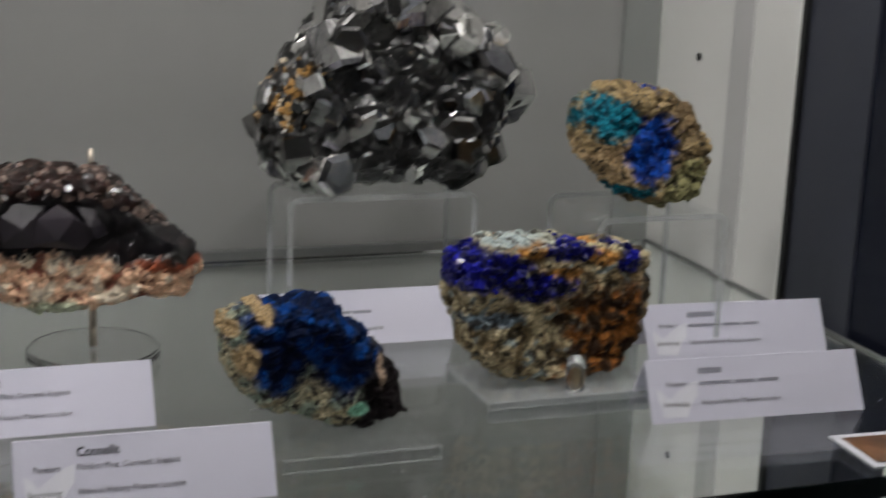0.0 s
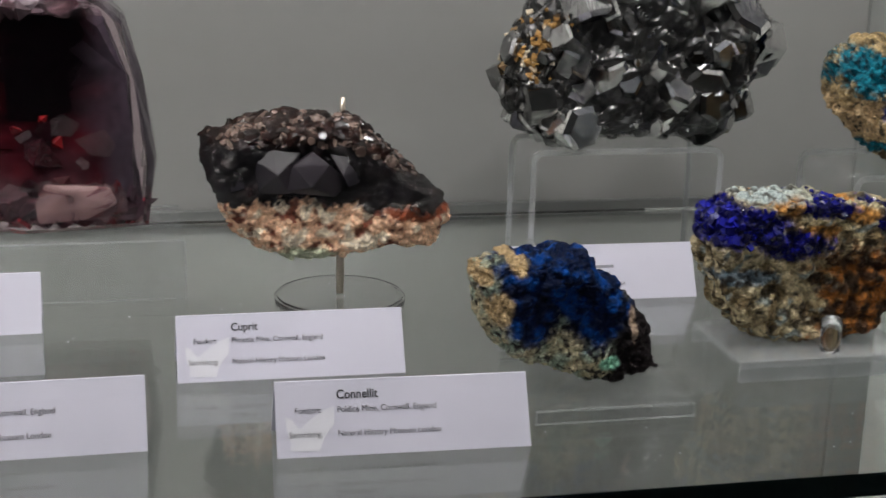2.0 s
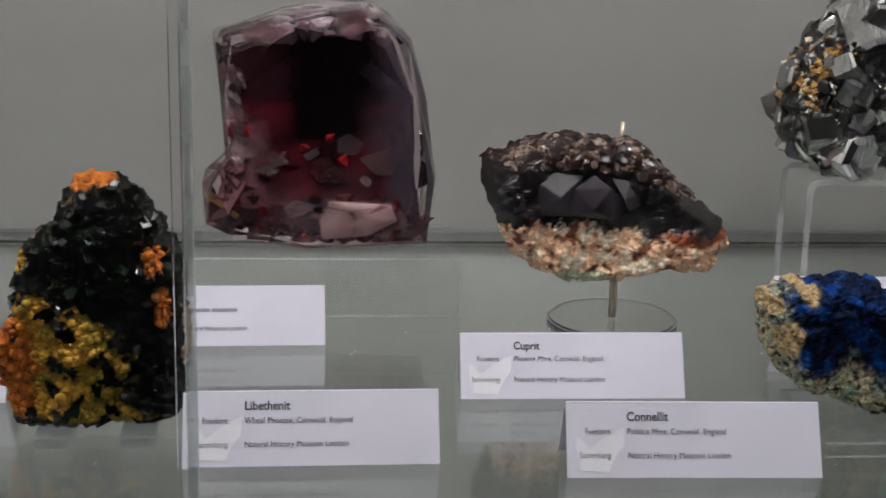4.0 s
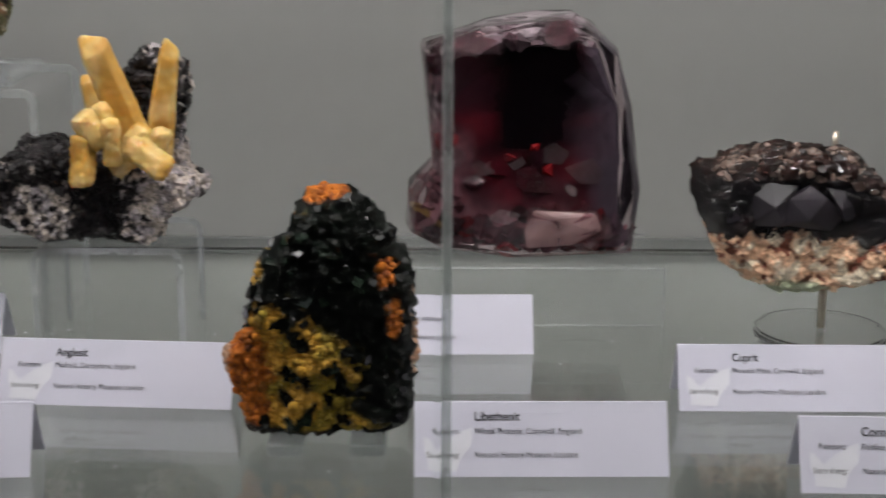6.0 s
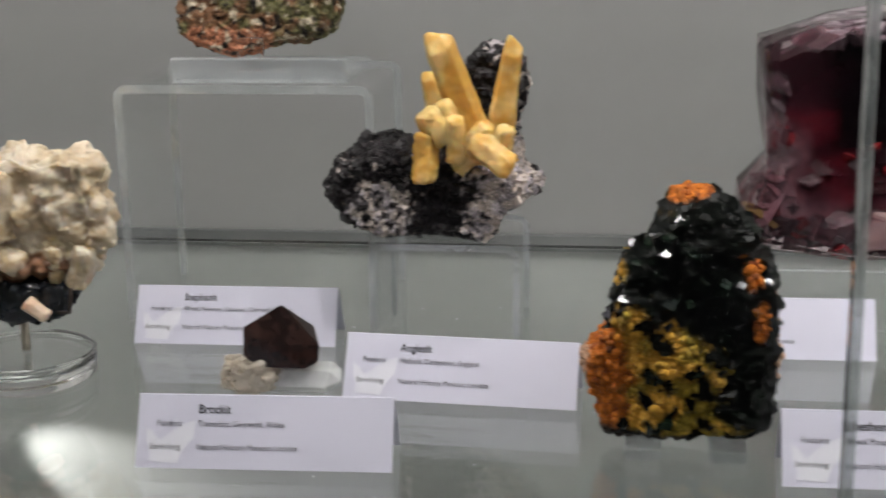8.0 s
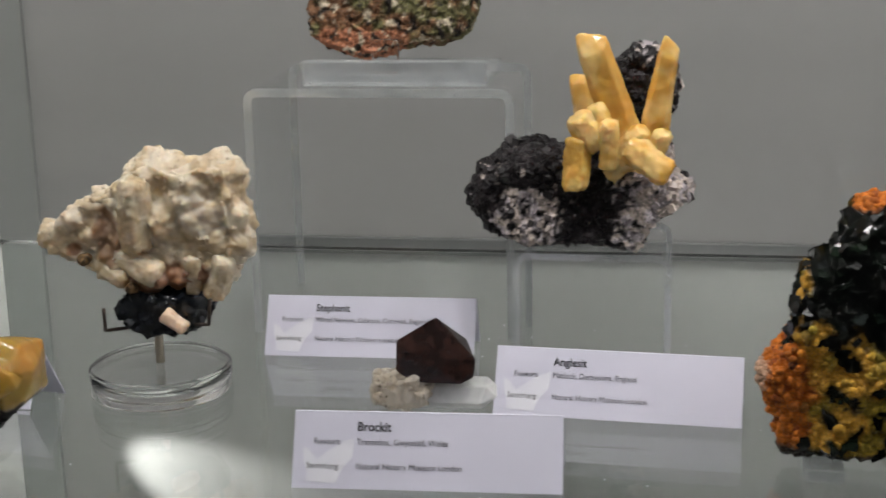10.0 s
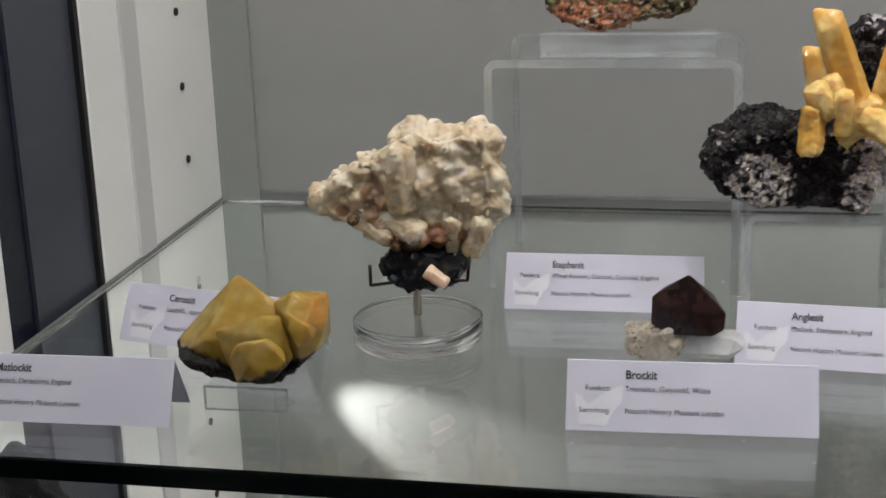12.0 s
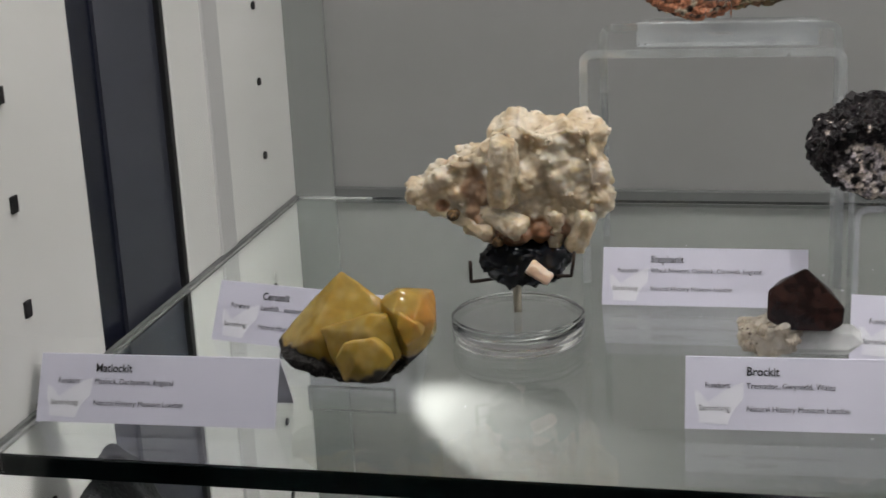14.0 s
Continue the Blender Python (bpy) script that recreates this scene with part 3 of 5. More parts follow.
def paint_connel(u, v, w, n, p):
    wob = N(p, 120) * 0.3 + N(p, 300) * 0.25 + N(p, 700) * 0.15
    crust = blend((0.46, 0.40, 0.26), (0.26, 0.32, 0.25), smoothstep(-0.3, 0.4, N(p, 160, 3)))
    crust = blend(crust, (0.04, 0.035, 0.028), smoothstep(0.16, 0.40, N(p, 420, 8) + 0.4 * N(p, 160, 2)))
    c, g = crust, 0.8
    dark = smoothstep(0.68, 0.76, u + (0.35 - v) * 0.30 + wob * 0.12)
    c = blend(c, (0.012, 0.008, 0.009), dark)
    b = max(patch(u, v, 0.46, 0.78, 0.40, 0.26, wob * 0.6), patch(u, v, 0.62, 0.60, 0.20, 0.28, wob * 0.6), patch(u, v, 0.29, 0.60, 0.16, 0.24, wob * 0.6))
    c = blend(c, blend((0.0005, 0.006, 0.035), (0.0, 0.055, 0.26), smoothstep(-0.1, 0.5, N(p, 160, 5) + 0.3 * N(p, 700))), b)
    c = blend(c, (0.42, 0.30, 0.16), max(patch(u, v, 0.21, 0.92, 0.045, 0.08, wob * 0.4), patch(u, v, 0.05, 0.82, 0.05, 0.06, wob * 0.4), patch(u, v, 0.12, 0.62, 0.06, 0.12, wob * 0.4)))
    c = blend(c, (0.24, 0.52, 0.38), patch(u, v, 0.68, 0.21, 0.06, 0.05, wob * 0.4))
    c = blend(c, (0.44, 0.32, 0.24), patch(u, v, 0.82, 0.45, 0.022, 0.12, wob * 0.25))
    return c, g - 0.2 * b - 0.3 * dark


_, me = body("rock", [([(0.7385, 1.2002), (0.7406, 1.2060), (0.7500, 1.2102), (0.7682, 1.2116), (0.7828, 1.2090), (0.7980, 1.1975), (0.8048, 1.1878), (0.8195, 1.1585), (0.8021, 1.1558), (0.7708, 1.1596), (0.7515, 1.1706), (0.7431, 1.1832)], 0.084, 0.124, 0.76)],
             0.0008, [(0.005, 50, "n"), (0.0056, 95, "chips"), (0.0032, 220, "chips"), (0.0012, 600, "cells")], 3, paint_connel, M_VELVET, th)
druse("crust_grains", me, 200, 15, lambda u, v, w, p: 1.0 if v < 0.55 and u < 0.66 else 0.1, (0.0009, 0.0028), M_GRAIN, th, paint_connel, "octa", "pale crusted grains", 0.9, 0.2)

# dark red specimen pinned above a disc
disc_stand(0.7044, 0.2240, 0.0315, 0.0062, 1.1850, "clear acrylic disc with a metal rod holding the dark red mineral")
th = specimen("red_black_mineral", 0.697, 0.215, 1.1790, "black and dark red crystals on a pink and cream crust, pinned")


def paint_cuprite(u, v, w, n, p):
    wob = N(p, 110) * 0.2 + N(p, 300) * 0.15 + N(p, 700) * 0.1
    low = v + wob * 0.30 - 0.05 * math.sin(u * 5.0) - 0.02 * smoothstep(0.5, 1.0, u)
    pink = blend((0.80, 0.50, 0.32), (0.17, 0.042, 0.018), smoothstep(0.08, 0.32, N(p, 150, 4) + 0.5 * N(p, 420, 4)))
    pink = blend(pink, (0.82, 0.70, 0.53), smoothstep(0.10, 0.32, N(p, 170, 9)))
    pink = blend(pink, (0.46, 0.50, 0.34), patch(u, v, 0.38, 0.03, 0.16, 0.12, wob))
    pink = blend(pink, (0.25, 0.05, 0.012), patch(u, v, 0.86, 0.40, 0.16, 0.10, wob))
    black = blend((0.004, 0.003, 0.004), (0.022, 0.012, 0.012), smoothstep(0.1, 0.6, N(p, 150, 2)))
    up = smoothstep(0.38, 0.42, low)
    c = blend(pink, black, up)
    # pale flecks along the top put its silvery highlights into the colour
    rim = smoothstep(0.81, 0.87, v + wob * 0.15 + 0.25 * smoothstep(0.5, 0.9, u))
    c = blend(c, blend((0.030, 0.009, 0.006), (0.26, 0.20, 0.17), smoothstep(0.12, 0.40, N(p, 160, 6) + 0.4 * N(p, 500))), rim)
    return c, 0.75 - 0.57 * up


_, me = body("rock", [([(0.6390, 1.2310), (0.6410, 1.2370), (0.6575, 1.2440), (0.6849, 1.2462), (0.7090, 1.2445), (0.7220, 1.2335), (0.7385, 1.2172), (0.7500, 1.2085), (0.7520, 1.2001), (0.7450, 1.1868), (0.7117, 1.1855), (0.6904, 1.1812), (0.6746, 1.1815), (0.6638, 1.1865), (0.6507, 1.1960), (0.6430, 1.2099)], 0.190, 0.238, 0.84)],
             0.0009, [(0.003, 45, "n"), (0.0050, 85, "chips"), (0.0024, 200, "chips"), (0.0008, 450, "chips")], 5, paint_cuprite, M_GLASSY, th)
druse("crust_crystals", me, 260, 10, lambda u, v, w, p: 1.0 if v < 0.38 else 0.0, (0.0008, 0.0026), M_GRAIN, th, paint_cuprite, "cube", "pink and cream crust crystals", 0.8, 0.25)
druse("small_crystals", me, 420, 11, lambda u, v, w, p: 1.0 if 0.44 < v < 0.80 else 0.0, (0.0015, 0.0046), M_GLOSSY, th,
      lambda u, v, w, n, p: ((0.006, 0.0045, 0.006), 0.18), "octa", "glossy black crystals", 0.7, 0.30)
for pts in (((0.6600, 0.1905, 1.2150), (0.6590, 0.1925, 1.2310), (0.6690, 0.1915, 1.2345), (0.6810, 0.1895, 1.2335), (0.6700, 0.1835, 1.2250), (0.6760, 0.1880, 1.2150)),
            ((0.6770, 0.1870, 1.2280), (0.6720, 0.1880, 1.2160), (0.6850, 0.1830, 1.2190), (0.6960, 0.1870, 1.2135), (0.7030, 0.1890, 1.2200), (0.6930, 0.1840, 1.2290), (0.6860, 0.1880, 1.2340)),
            ((0.6940, 0.1890, 1.2325), (0.6990, 0.1845, 1.2240), (0.7020, 0.1860, 1.2180), (0.7100, 0.1920, 1.2200), (0.7110, 0.1925, 1.2255), (0.7030, 0.1905, 1.2310)),
            ((0.6450, 0.1920, 1.2200), (0.6470, 0.1900, 1.2260), (0.6540, 0.1885, 1.2250), (0.6560, 0.1890, 1.2180), (0.6500, 0.1890, 1.2160))):
    bm = hull([*pts, *((x, 0.206, z) for x, y, z in pts)], 0.0003)
    ob = part("large_crystal", bm, M_GLOSSY, None, "dull grey purple crystal face")
    tinted(ob.data, lambda u, v, w, n, p: (blend((0.006, 0.005, 0.008), (0.028, 0.020, 0.029), smoothstep(-0.3, 0.3, N(p, 170))), 0.48))
    under(ob, th)
# the palest flakes carry the same highlights in their colour
druse("glitter", me, 620, 12, lambda u, v, w, p: 1.0 if v + 0.22 * smoothstep(0.5, 0.9, u) > 0.82 else 0.0, (0.0006, 0.0014), M_GLOSSY, th,
      lambda u, v, w, n, p: (blend((0.014, 0.005, 0.004), (0.17, 0.12, 0.10), smoothstep(0.05, 0.30, N(p, 130, 6))), 0.20), "tab", "glittering reddish crystals", 0.30, 0.1, 0.6, (2.0, 5.0))
under(part("pin", rod_bm((0.7045, 0.222, 1.236), (0.7045, 0.222, 1.2525), 0.0013), M_BRASS, None, "pale metal pin", True), th)

# deep blue and rusty block on a small tray
TRAY = 1.1605
tray = base("acrylic_tray", 0.892, 0.13, SHELF, "clear acrylic tray with a peg under the rusty block", "display stand", "acrylic stands")
sheet_part("tray_plate", block(0.856, 0.938, 0.0935, 0.150, TRAY - 0.0032, TRAY, 0.0012, 3), tray, M_TRAY)
sheet_part("front_leg", block(0.856, 0.938, 0.0940, 0.0970, SHELF + 0.0004, TRAY - 0.0033, 0.0006, 2), tray, M_TRAY)
sheet_part("rear_leg", block(0.856, 0.938, 0.1465, 0.1495, SHELF + 0.0004, TRAY - 0.0033, 0.0006, 2), tray, M_TRAY)
sheet_part("front_edge", block(0.856, 0.938, 0.0927, 0.0933, TRAY - 0.0030, TRAY - 0.0002), tray, M_RIM)
sheet_part("peg", rod_bm((0.9000, 0.1010, TRAY + 0.0001), (0.9000, 0.1010, TRAY + 0.0150), 0.0046), tray)
th = specimen("blue_rusty_mineral", 0.892, 0.13, TRAY, "rusty tan rock block with deep ultramarine crystals along its top")


def paint_azure(u, v, w, n, p):
    wob = N(p, 90) * 0.25 + N(p, 280) * 0.25 + N(p, 700) * 0.15
    c = blend((0.54, 0.45, 0.28), (0.22, 0.16, 0.08), smoothstep(-0.2, 0.4, N(p, 140, 3)))
    c = blend(c, (0.30, 0.34, 0.32), smoothstep(0.22, 0.46, N(p, 190, 12)))
    c = blend(c, (0.16, 0.26, 0.36), 0.7 * patch(u, v, 0.18, 0.48, 0.14, 0.05, wob))
    c = blend(c, (0.34, 0.40, 0.34), 0.8 * patch(u, v, 0.83, 0.55, 0.14, 0.12, wob))
    rust = smoothstep(0.46, 0.60, u + wob * 0.4) * (1 - smoothstep(0.58, 0.74, v + wob * 0.3)) * (1 - smoothstep(0.88, 1.0, u))
    c = blend(c, blend((0.28, 0.10, 0.016), (0.045, 0.020, 0.008), smoothstep(-0.15, 0.25, N(p, 200, 5))), rust)
    blue = max(patch(u, v, 0.14, 0.80, 0.22, 0.13, wob), patch(u, v, 0.40, 0.68, 0.18, 0.10, wob), patch(u, v, 0.54, 0.90, 0.13, 0.06, wob), patch(u, v, 0.84, 0.82, 0.07, 0.08, wob))
    c = blend(c, (0.50, 0.24, 0.06), max(patch(u, v, 0.37, 0.93, 0.09, 0.07, wob), patch(u, v, 0.50, 0.76, 0.10, 0.06, wob), patch(u, v, 0.70, 0.86, 0.08, 0.06, wob)))
    c = blend(c, blend((0.003, 0.003, 0.05), (0.012, 0.012, 0.30), smoothstep(-0.1, 0.5, N(p, 300, 7))), blue)
    c = blend(c, blend((0.48, 0.56, 0.55), (0.50, 0.46, 0.28), smoothstep(0.35, 0.6, u)), smoothstep(0.925, 0.965, v + 0.10 * max(0, u - 0.45) + wob * 0.06))
    c = blend(c, (0.030, 0.018, 0.008), 0.85 * smoothstep(0.10, 0.36, N(p, 200, 15) + 0.4 * N(p, 600)) * (1 - blue))
    return c, 0.85 - 0.5 * blue


_, me = body("rock", [([(0.8463, 1.2078), (0.8477, 1.2190), (0.8633, 1.2266), (0.8891, 1.2267), (0.9158, 1.2217), (0.9408, 1.2186), (0.9431, 1.2087), (0.9395, 1.1831), (0.9290, 1.1640), (0.9130, 1.1618), (0.8720, 1.1615), (0.8570, 1.1752), (0.8489, 1.1923)], 0.108, 0.144, 0.90)],
             0.0009, [(0.003, 50, "n"), (0.0075, 75, "chips"), (0.0040, 170, "chips"), (0.0018, 420, "chips")], 8, paint_azure, M_STONE, th)
BLUES = lambda u, v, w, p: max(patch(u, v, 0.14, 0.80, 0.22, 0.12, 0), patch(u, v, 0.54, 0.90, 0.11, 0.05, 0), patch(u, v, 0.40, 0.68, 0.15, 0.08, 0), patch(u, v, 0.84, 0.82, 0.06, 0.07, 0))
druse("crystals", me, 480, 21, BLUES, (0.0012, 0.0042), M_GLOSSY, th, lambda u, v, w, n, p: (blend((0.004, 0.004, 0.07), (0.012, 0.014, 0.30), smoothstep(-0.2, 0.4, N(p, 300))), 0.16), "cube", "deep blue crystals", 0.7, 0.3)
druse("crust_grains", me, 260, 22, lambda u, v, w, p: 0.0 if BLUES(u, v, w, p) > 0.2 or v > 0.9 else 1.0, (0.0008, 0.0028), M_GRAIN, th, paint_azure, "octa", "tan and rusty crust grains", 0.9, 0.25)

# grey metallic cluster on a tall riser
riser(0.806, 0.910, 0.252, 0.296, 1.2190, "tall clear acrylic riser under the grey metallic cluster")
th = specimen("grey_metallic_mineral", 0.8634, 0.2770, 1.2190, "grey metallic cluster of large faceted crystals on a riser")


def paint_galena(u, v, w, n, p):
    c = blend((0.27, 0.27, 0.275), (0.68, 0.67, 0.66), smoothstep(-0.3, 0.4, N(p, 60, 2)))
    return c, 0.15


_, me = body("rock", [([(0.8000, 1.2550), (0.8010, 1.2660), (0.8120, 1.2840), (0.830, 1.3130), (0.857, 1.3300), (0.888, 1.3250), (0.912, 1.3070), (0.9290, 1.2930), (0.9390, 1.2692), (0.9310, 1.2571), (0.9195, 1.2300), (0.9040, 1.2240), (0.8480, 1.2245), (0.8240, 1.2215), (0.8126, 1.2252), (0.8010, 1.2370)], 0.250, 0.312, 0.82)],
             0.0014, [(0.005, 40, "n"), (0.009, 60, "chips"), (0.002, 200, "chips")], 13, lambda u, v, w, n, p: ((0.10, 0.10, 0.10), 0.3), M_METAL, th)
druse("large_crystals", me, 92, 31, lambda u, v, w, p: 1.0 if u > 0.2 else 0.4, (0.014, 0.028), M_METAL, th, paint_galena, "tab", "dark grey metallic crystals", 0.6, 0.40, 0.5, (0.5, 1.5))
druse("middle_crystals", me, 110, 33, lambda u, v, w, p: 1.0, (0.006, 0.013), M_METAL, th, paint_galena, "tab", "grey metallic crystals", 0.8, 0.22, 0.5, (0.5, 1.7))
druse("small_crystals", me, 260, 32, lambda u, v, w, p: 1.0 if v < 0.3 or u < 0.3 or u > 0.7 else 0.2, (0.0025, 0.0060), M_METAL, th, paint_galena, "octa", "small grey metallic crystals", 0.9, 0.15)
druse("tan_grains", me, 110, 34, lambda u, v, w, p: max(patch(u, v, 0.13, 0.50, 0.09, 0.10, 0), patch(u, v, 0.07, 0.36, 0.07, 0.07, 0)), (0.003, 0.008), M_GRAIN, th,
      lambda u, v, w, n, p: (blend((0.36, 0.20, 0.06), (0.66, 0.56, 0.42), smoothstep(0, 0.3, N(p, 160))), 0.7), "octa", "tan and cream grains", 0.9, 0.05)

# turquoise and tan specimen on a riser
riser(0.9360, 1.0080, 0.160, 0.220, 1.2240, "small clear acrylic riser under the turquoise mineral")
th = specimen("turquoise_mineral", 0.9700, 0.190, 1.2240, "tan and olive rock with bright blue and turquoise patches")


def paint_turq(u, v, w, n, p):
    wob = N(p, 130) * 0.35 + N(p, 320) * 0.3 + N(p, 700) * 0.2
    c = blend((0.44, 0.32, 0.16), (0.17, 0.12, 0.06), smoothstep(-0.2, 0.4, N(p, 150, 3)))
    c = blend(c, (0.16, 0.10, 0.05), 0.7 * patch(u, v, 0.80, 0.82, 0.22, 0.2, wob))
    c = blend(c, (0.32, 0.30, 0.14), patch(u, v, 0.80, 0.20, 0.26, 0.22, wob))
    c = blend(c, (0.56, 0.40, 0.22), patch(u, v, 0.14, 0.32, 0.20, 0.22, wob))
    c = blend(c, (0.05, 0.04, 0.02), smoothstep(0.26, 0.46, N(p, 300, 9)))
    c = blend(c, blend((0.0, 0.018, 0.16), (0.0, 0.075, 0.46), smoothstep(-0.2, 0.3, N(p, 250, 2))), max(patch(u, v, 0.46, 0.52, 0.20, 0.27, wob * 0.7), patch(u, v, 0.52, 0.98, 0.06, 0.05, wob * 0.5)))
    c = blend(c, blend((0.0, 0.17, 0.24), (0.0, 0.03, 0.05), smoothstep(0, 0.4, N(p, 400))), max(patch(u, v, 0.17, 0.74, 0.17, 0.16, wob), patch(u, v, 0.38, 0.16, 0.12, 0.07, wob)))
    return c, 0.7


_, me = body("rock", [([(0.9369, 1.2616), (0.9375, 1.2725), (0.9472, 1.2815), (0.9641, 1.2857), (0.9819, 1.2828), (0.9956, 1.2710), (1.0040, 1.2518), (1.0044, 1.2365), (0.9985, 1.2264), (0.9842, 1.2254), (0.9622, 1.2284), (0.9507, 1.2397), (0.9397, 1.2481)], 0.170, 0.215, 0.78)],
             0.0009, [(0.005, 55, "n"), (0.0080, 80, "chips"), (0.0040, 200, "chips"), (0.0016, 450, "chips")], 17, paint_turq, M_STONE, th)
druse("crust_grains", me, 160, 18, lambda u, v, w, p: 1.0, (0.0008, 0.0028), M_GRAIN, th, paint_turq, "octa", "tan, olive and turquoise grains", 0.9, 0.25)

# purple block on a solid plinth
plinth(0.500, 0.632, 0.2440, 0.312, 1.1800, "solid clear acrylic block under the purple crystal")
th = specimen("purple_crystal", 0.5620, 0.27, 1.180, "large glassy purple crystal block with a dark maroon core")


def paint_core(u, v, w, n, p):
    wob = 0.2 * N(p, 70)
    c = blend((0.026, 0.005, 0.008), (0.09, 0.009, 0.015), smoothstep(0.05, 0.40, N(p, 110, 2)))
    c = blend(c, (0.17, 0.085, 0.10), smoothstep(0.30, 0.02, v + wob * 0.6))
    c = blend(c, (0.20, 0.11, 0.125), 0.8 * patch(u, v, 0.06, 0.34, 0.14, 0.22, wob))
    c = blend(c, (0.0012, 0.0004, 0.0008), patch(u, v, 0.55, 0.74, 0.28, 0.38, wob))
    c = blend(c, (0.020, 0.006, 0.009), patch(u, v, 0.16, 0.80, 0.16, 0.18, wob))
    # darker side face and brighter top faces: their shading put into the colour
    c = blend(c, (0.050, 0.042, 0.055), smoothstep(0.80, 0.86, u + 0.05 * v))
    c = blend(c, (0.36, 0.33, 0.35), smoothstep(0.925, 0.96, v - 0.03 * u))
    return c, 0.15


def faceted(name, plan, y0, y1, pinch, mat, parent, label, seed, jag):
    rng = random.Random(seed)
    bm = ring_solid([(plan, y0, y1, pinch)])
    for v in bm.verts:
        v.co += Vector((rng.uniform(-1, 1), rng.uniform(-1, 1), rng.uniform(-1, 1))) * jag
    bmesh.ops.triangulate(bm, faces=[f for f in bm.faces if len(f.verts) > 4])
    return under(part(name, bm, mat, None, label), parent)


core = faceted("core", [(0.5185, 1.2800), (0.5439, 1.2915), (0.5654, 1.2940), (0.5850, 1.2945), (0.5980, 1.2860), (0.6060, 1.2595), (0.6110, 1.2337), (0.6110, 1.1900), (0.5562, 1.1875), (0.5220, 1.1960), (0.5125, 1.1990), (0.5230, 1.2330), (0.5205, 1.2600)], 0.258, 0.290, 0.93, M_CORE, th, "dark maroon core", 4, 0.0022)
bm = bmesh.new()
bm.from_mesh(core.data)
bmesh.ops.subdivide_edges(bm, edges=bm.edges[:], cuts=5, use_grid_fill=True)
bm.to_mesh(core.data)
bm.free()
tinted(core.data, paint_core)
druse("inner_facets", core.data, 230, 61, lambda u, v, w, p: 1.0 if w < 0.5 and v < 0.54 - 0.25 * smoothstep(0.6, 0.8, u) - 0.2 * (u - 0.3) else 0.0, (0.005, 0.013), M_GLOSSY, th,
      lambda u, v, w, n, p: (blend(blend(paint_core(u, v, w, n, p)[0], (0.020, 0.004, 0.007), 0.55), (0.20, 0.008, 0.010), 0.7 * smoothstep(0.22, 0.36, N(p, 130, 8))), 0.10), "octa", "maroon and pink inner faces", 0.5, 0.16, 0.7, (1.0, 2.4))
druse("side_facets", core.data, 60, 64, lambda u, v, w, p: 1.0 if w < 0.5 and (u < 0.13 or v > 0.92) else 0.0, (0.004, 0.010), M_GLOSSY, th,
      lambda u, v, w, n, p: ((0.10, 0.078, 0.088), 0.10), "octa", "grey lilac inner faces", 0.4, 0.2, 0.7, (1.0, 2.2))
chunk = [(0.5625, 1.1985), (0.5674, 1.2078), (0.5975, 1.2058), (0.6005, 1.1980), (0.5863, 1.1905), (0.5639, 1.1888)]
M_PINK = sheet("pale_pink_crystal", (0.88, 0.72, 0.72), 0.20, 0.08, 0.50)
M_PINK.node_tree.nodes["Principled BSDF"].inputs["Base Color"].default_value = (0.56, 0.40, 0.38, 1)
under(part("pale_chunk", hull([(x, 0.2500, z) for x, z in chunk] + [(x + 0.001, 0.262, z - 0.001) for x, z in chunk] + [(0.577, 0.2475, 1.2045), (0.590, 0.2480, 1.1990)], 0.0005), M_PINK, None, "pale pink inner crystal"), th)
M_CRACK = sheet("fracture", (0.80, 0.62, 0.67), 0.13, 0.10, 0.02)
rng = random.Random(65)
for k in range(30):
    if k < 20:
        x, z = rng.uniform(0.514, 0.606), rng.uniform(1.192, 1.236)
    else:
        x, z = rng.choice(((0.522, 1.250), (0.521, 1.268), (0.535, 1.288), (0.556, 1.291), (0.578, 1.292), (0.592, 1.285), (0.590, 1.240), (0.598, 1.225)))
    bm = bmesh.new()
    n, r = rng.randint(4, 6), rng.uniform(0.004, 0.013)
    m = Matrix.Translation((x, rng.uniform(0.2515, 0.2545), z)) @ Matrix.Rotation(rng.uniform(-0.9, 0.9), 4, "Z") @ Matrix.Rotation(rng.uniform(0.45, 1.5), 4, "X")
    ring = [(math.cos(a + 0.5 * rng.random()) * r * rng.uniform(0.6, 1.3), math.sin(a + 0.4 * rng.random()) * min(r * rng.uniform(0.5, 1.0), 0.007)) for a in (i * math.tau / n for i in range(n))]
    low, top = ([bm.verts.new(m @ Vector((a, b, h))) for a, b in ring] for h in (0.0, 0.0003))
    bm.faces.new(low)
    bm.faces.new(top)
    for i in range(n):
        bm.faces.new((low[i], low[(i + 1) % n], top[(i + 1) % n], top[i]))
    under(part("fracture_plane", bm, M_CRACK), th).visible_shadow = False
ob = part("brown_vein", hull([(0.5085, 0.252, 1.2085), (0.5105, 0.252, 1.2115), (0.5240, 0.250, 1.2005), (0.5225, 0.250, 1.1985), (0.509, 0.260, 1.209), (0.524, 0.260, 1.1995)]), M_GRAIN, None, "thin brown vein")
tinted(ob.data, lambda u, v, w, n, p: ((0.16, 0.10, 0.03), 0.5))
under(ob, th)
shell = faceted("shell", [(0.5122, 1.2862), (0.5195, 1.2905), (0.5439, 1.2977), (0.5654, 1.3000), (0.5855, 1.3008), (0.5970, 1.2950), (0.6071, 1.2847), (0.6128, 1.2595), (0.6177, 1.2337), (0.6191, 1.2167), (0.6158, 1.1835), (0.5562, 1.1818), (0.5210, 1.1880), (0.5054, 1.1946), (0.5068, 1.2152), (0.5175, 1.2287), (0.5146, 1.2614)], 0.244, 0.296, 0.93, M_PURPLE, th, "clear pale purple outer crystal", 6, 0.0016)
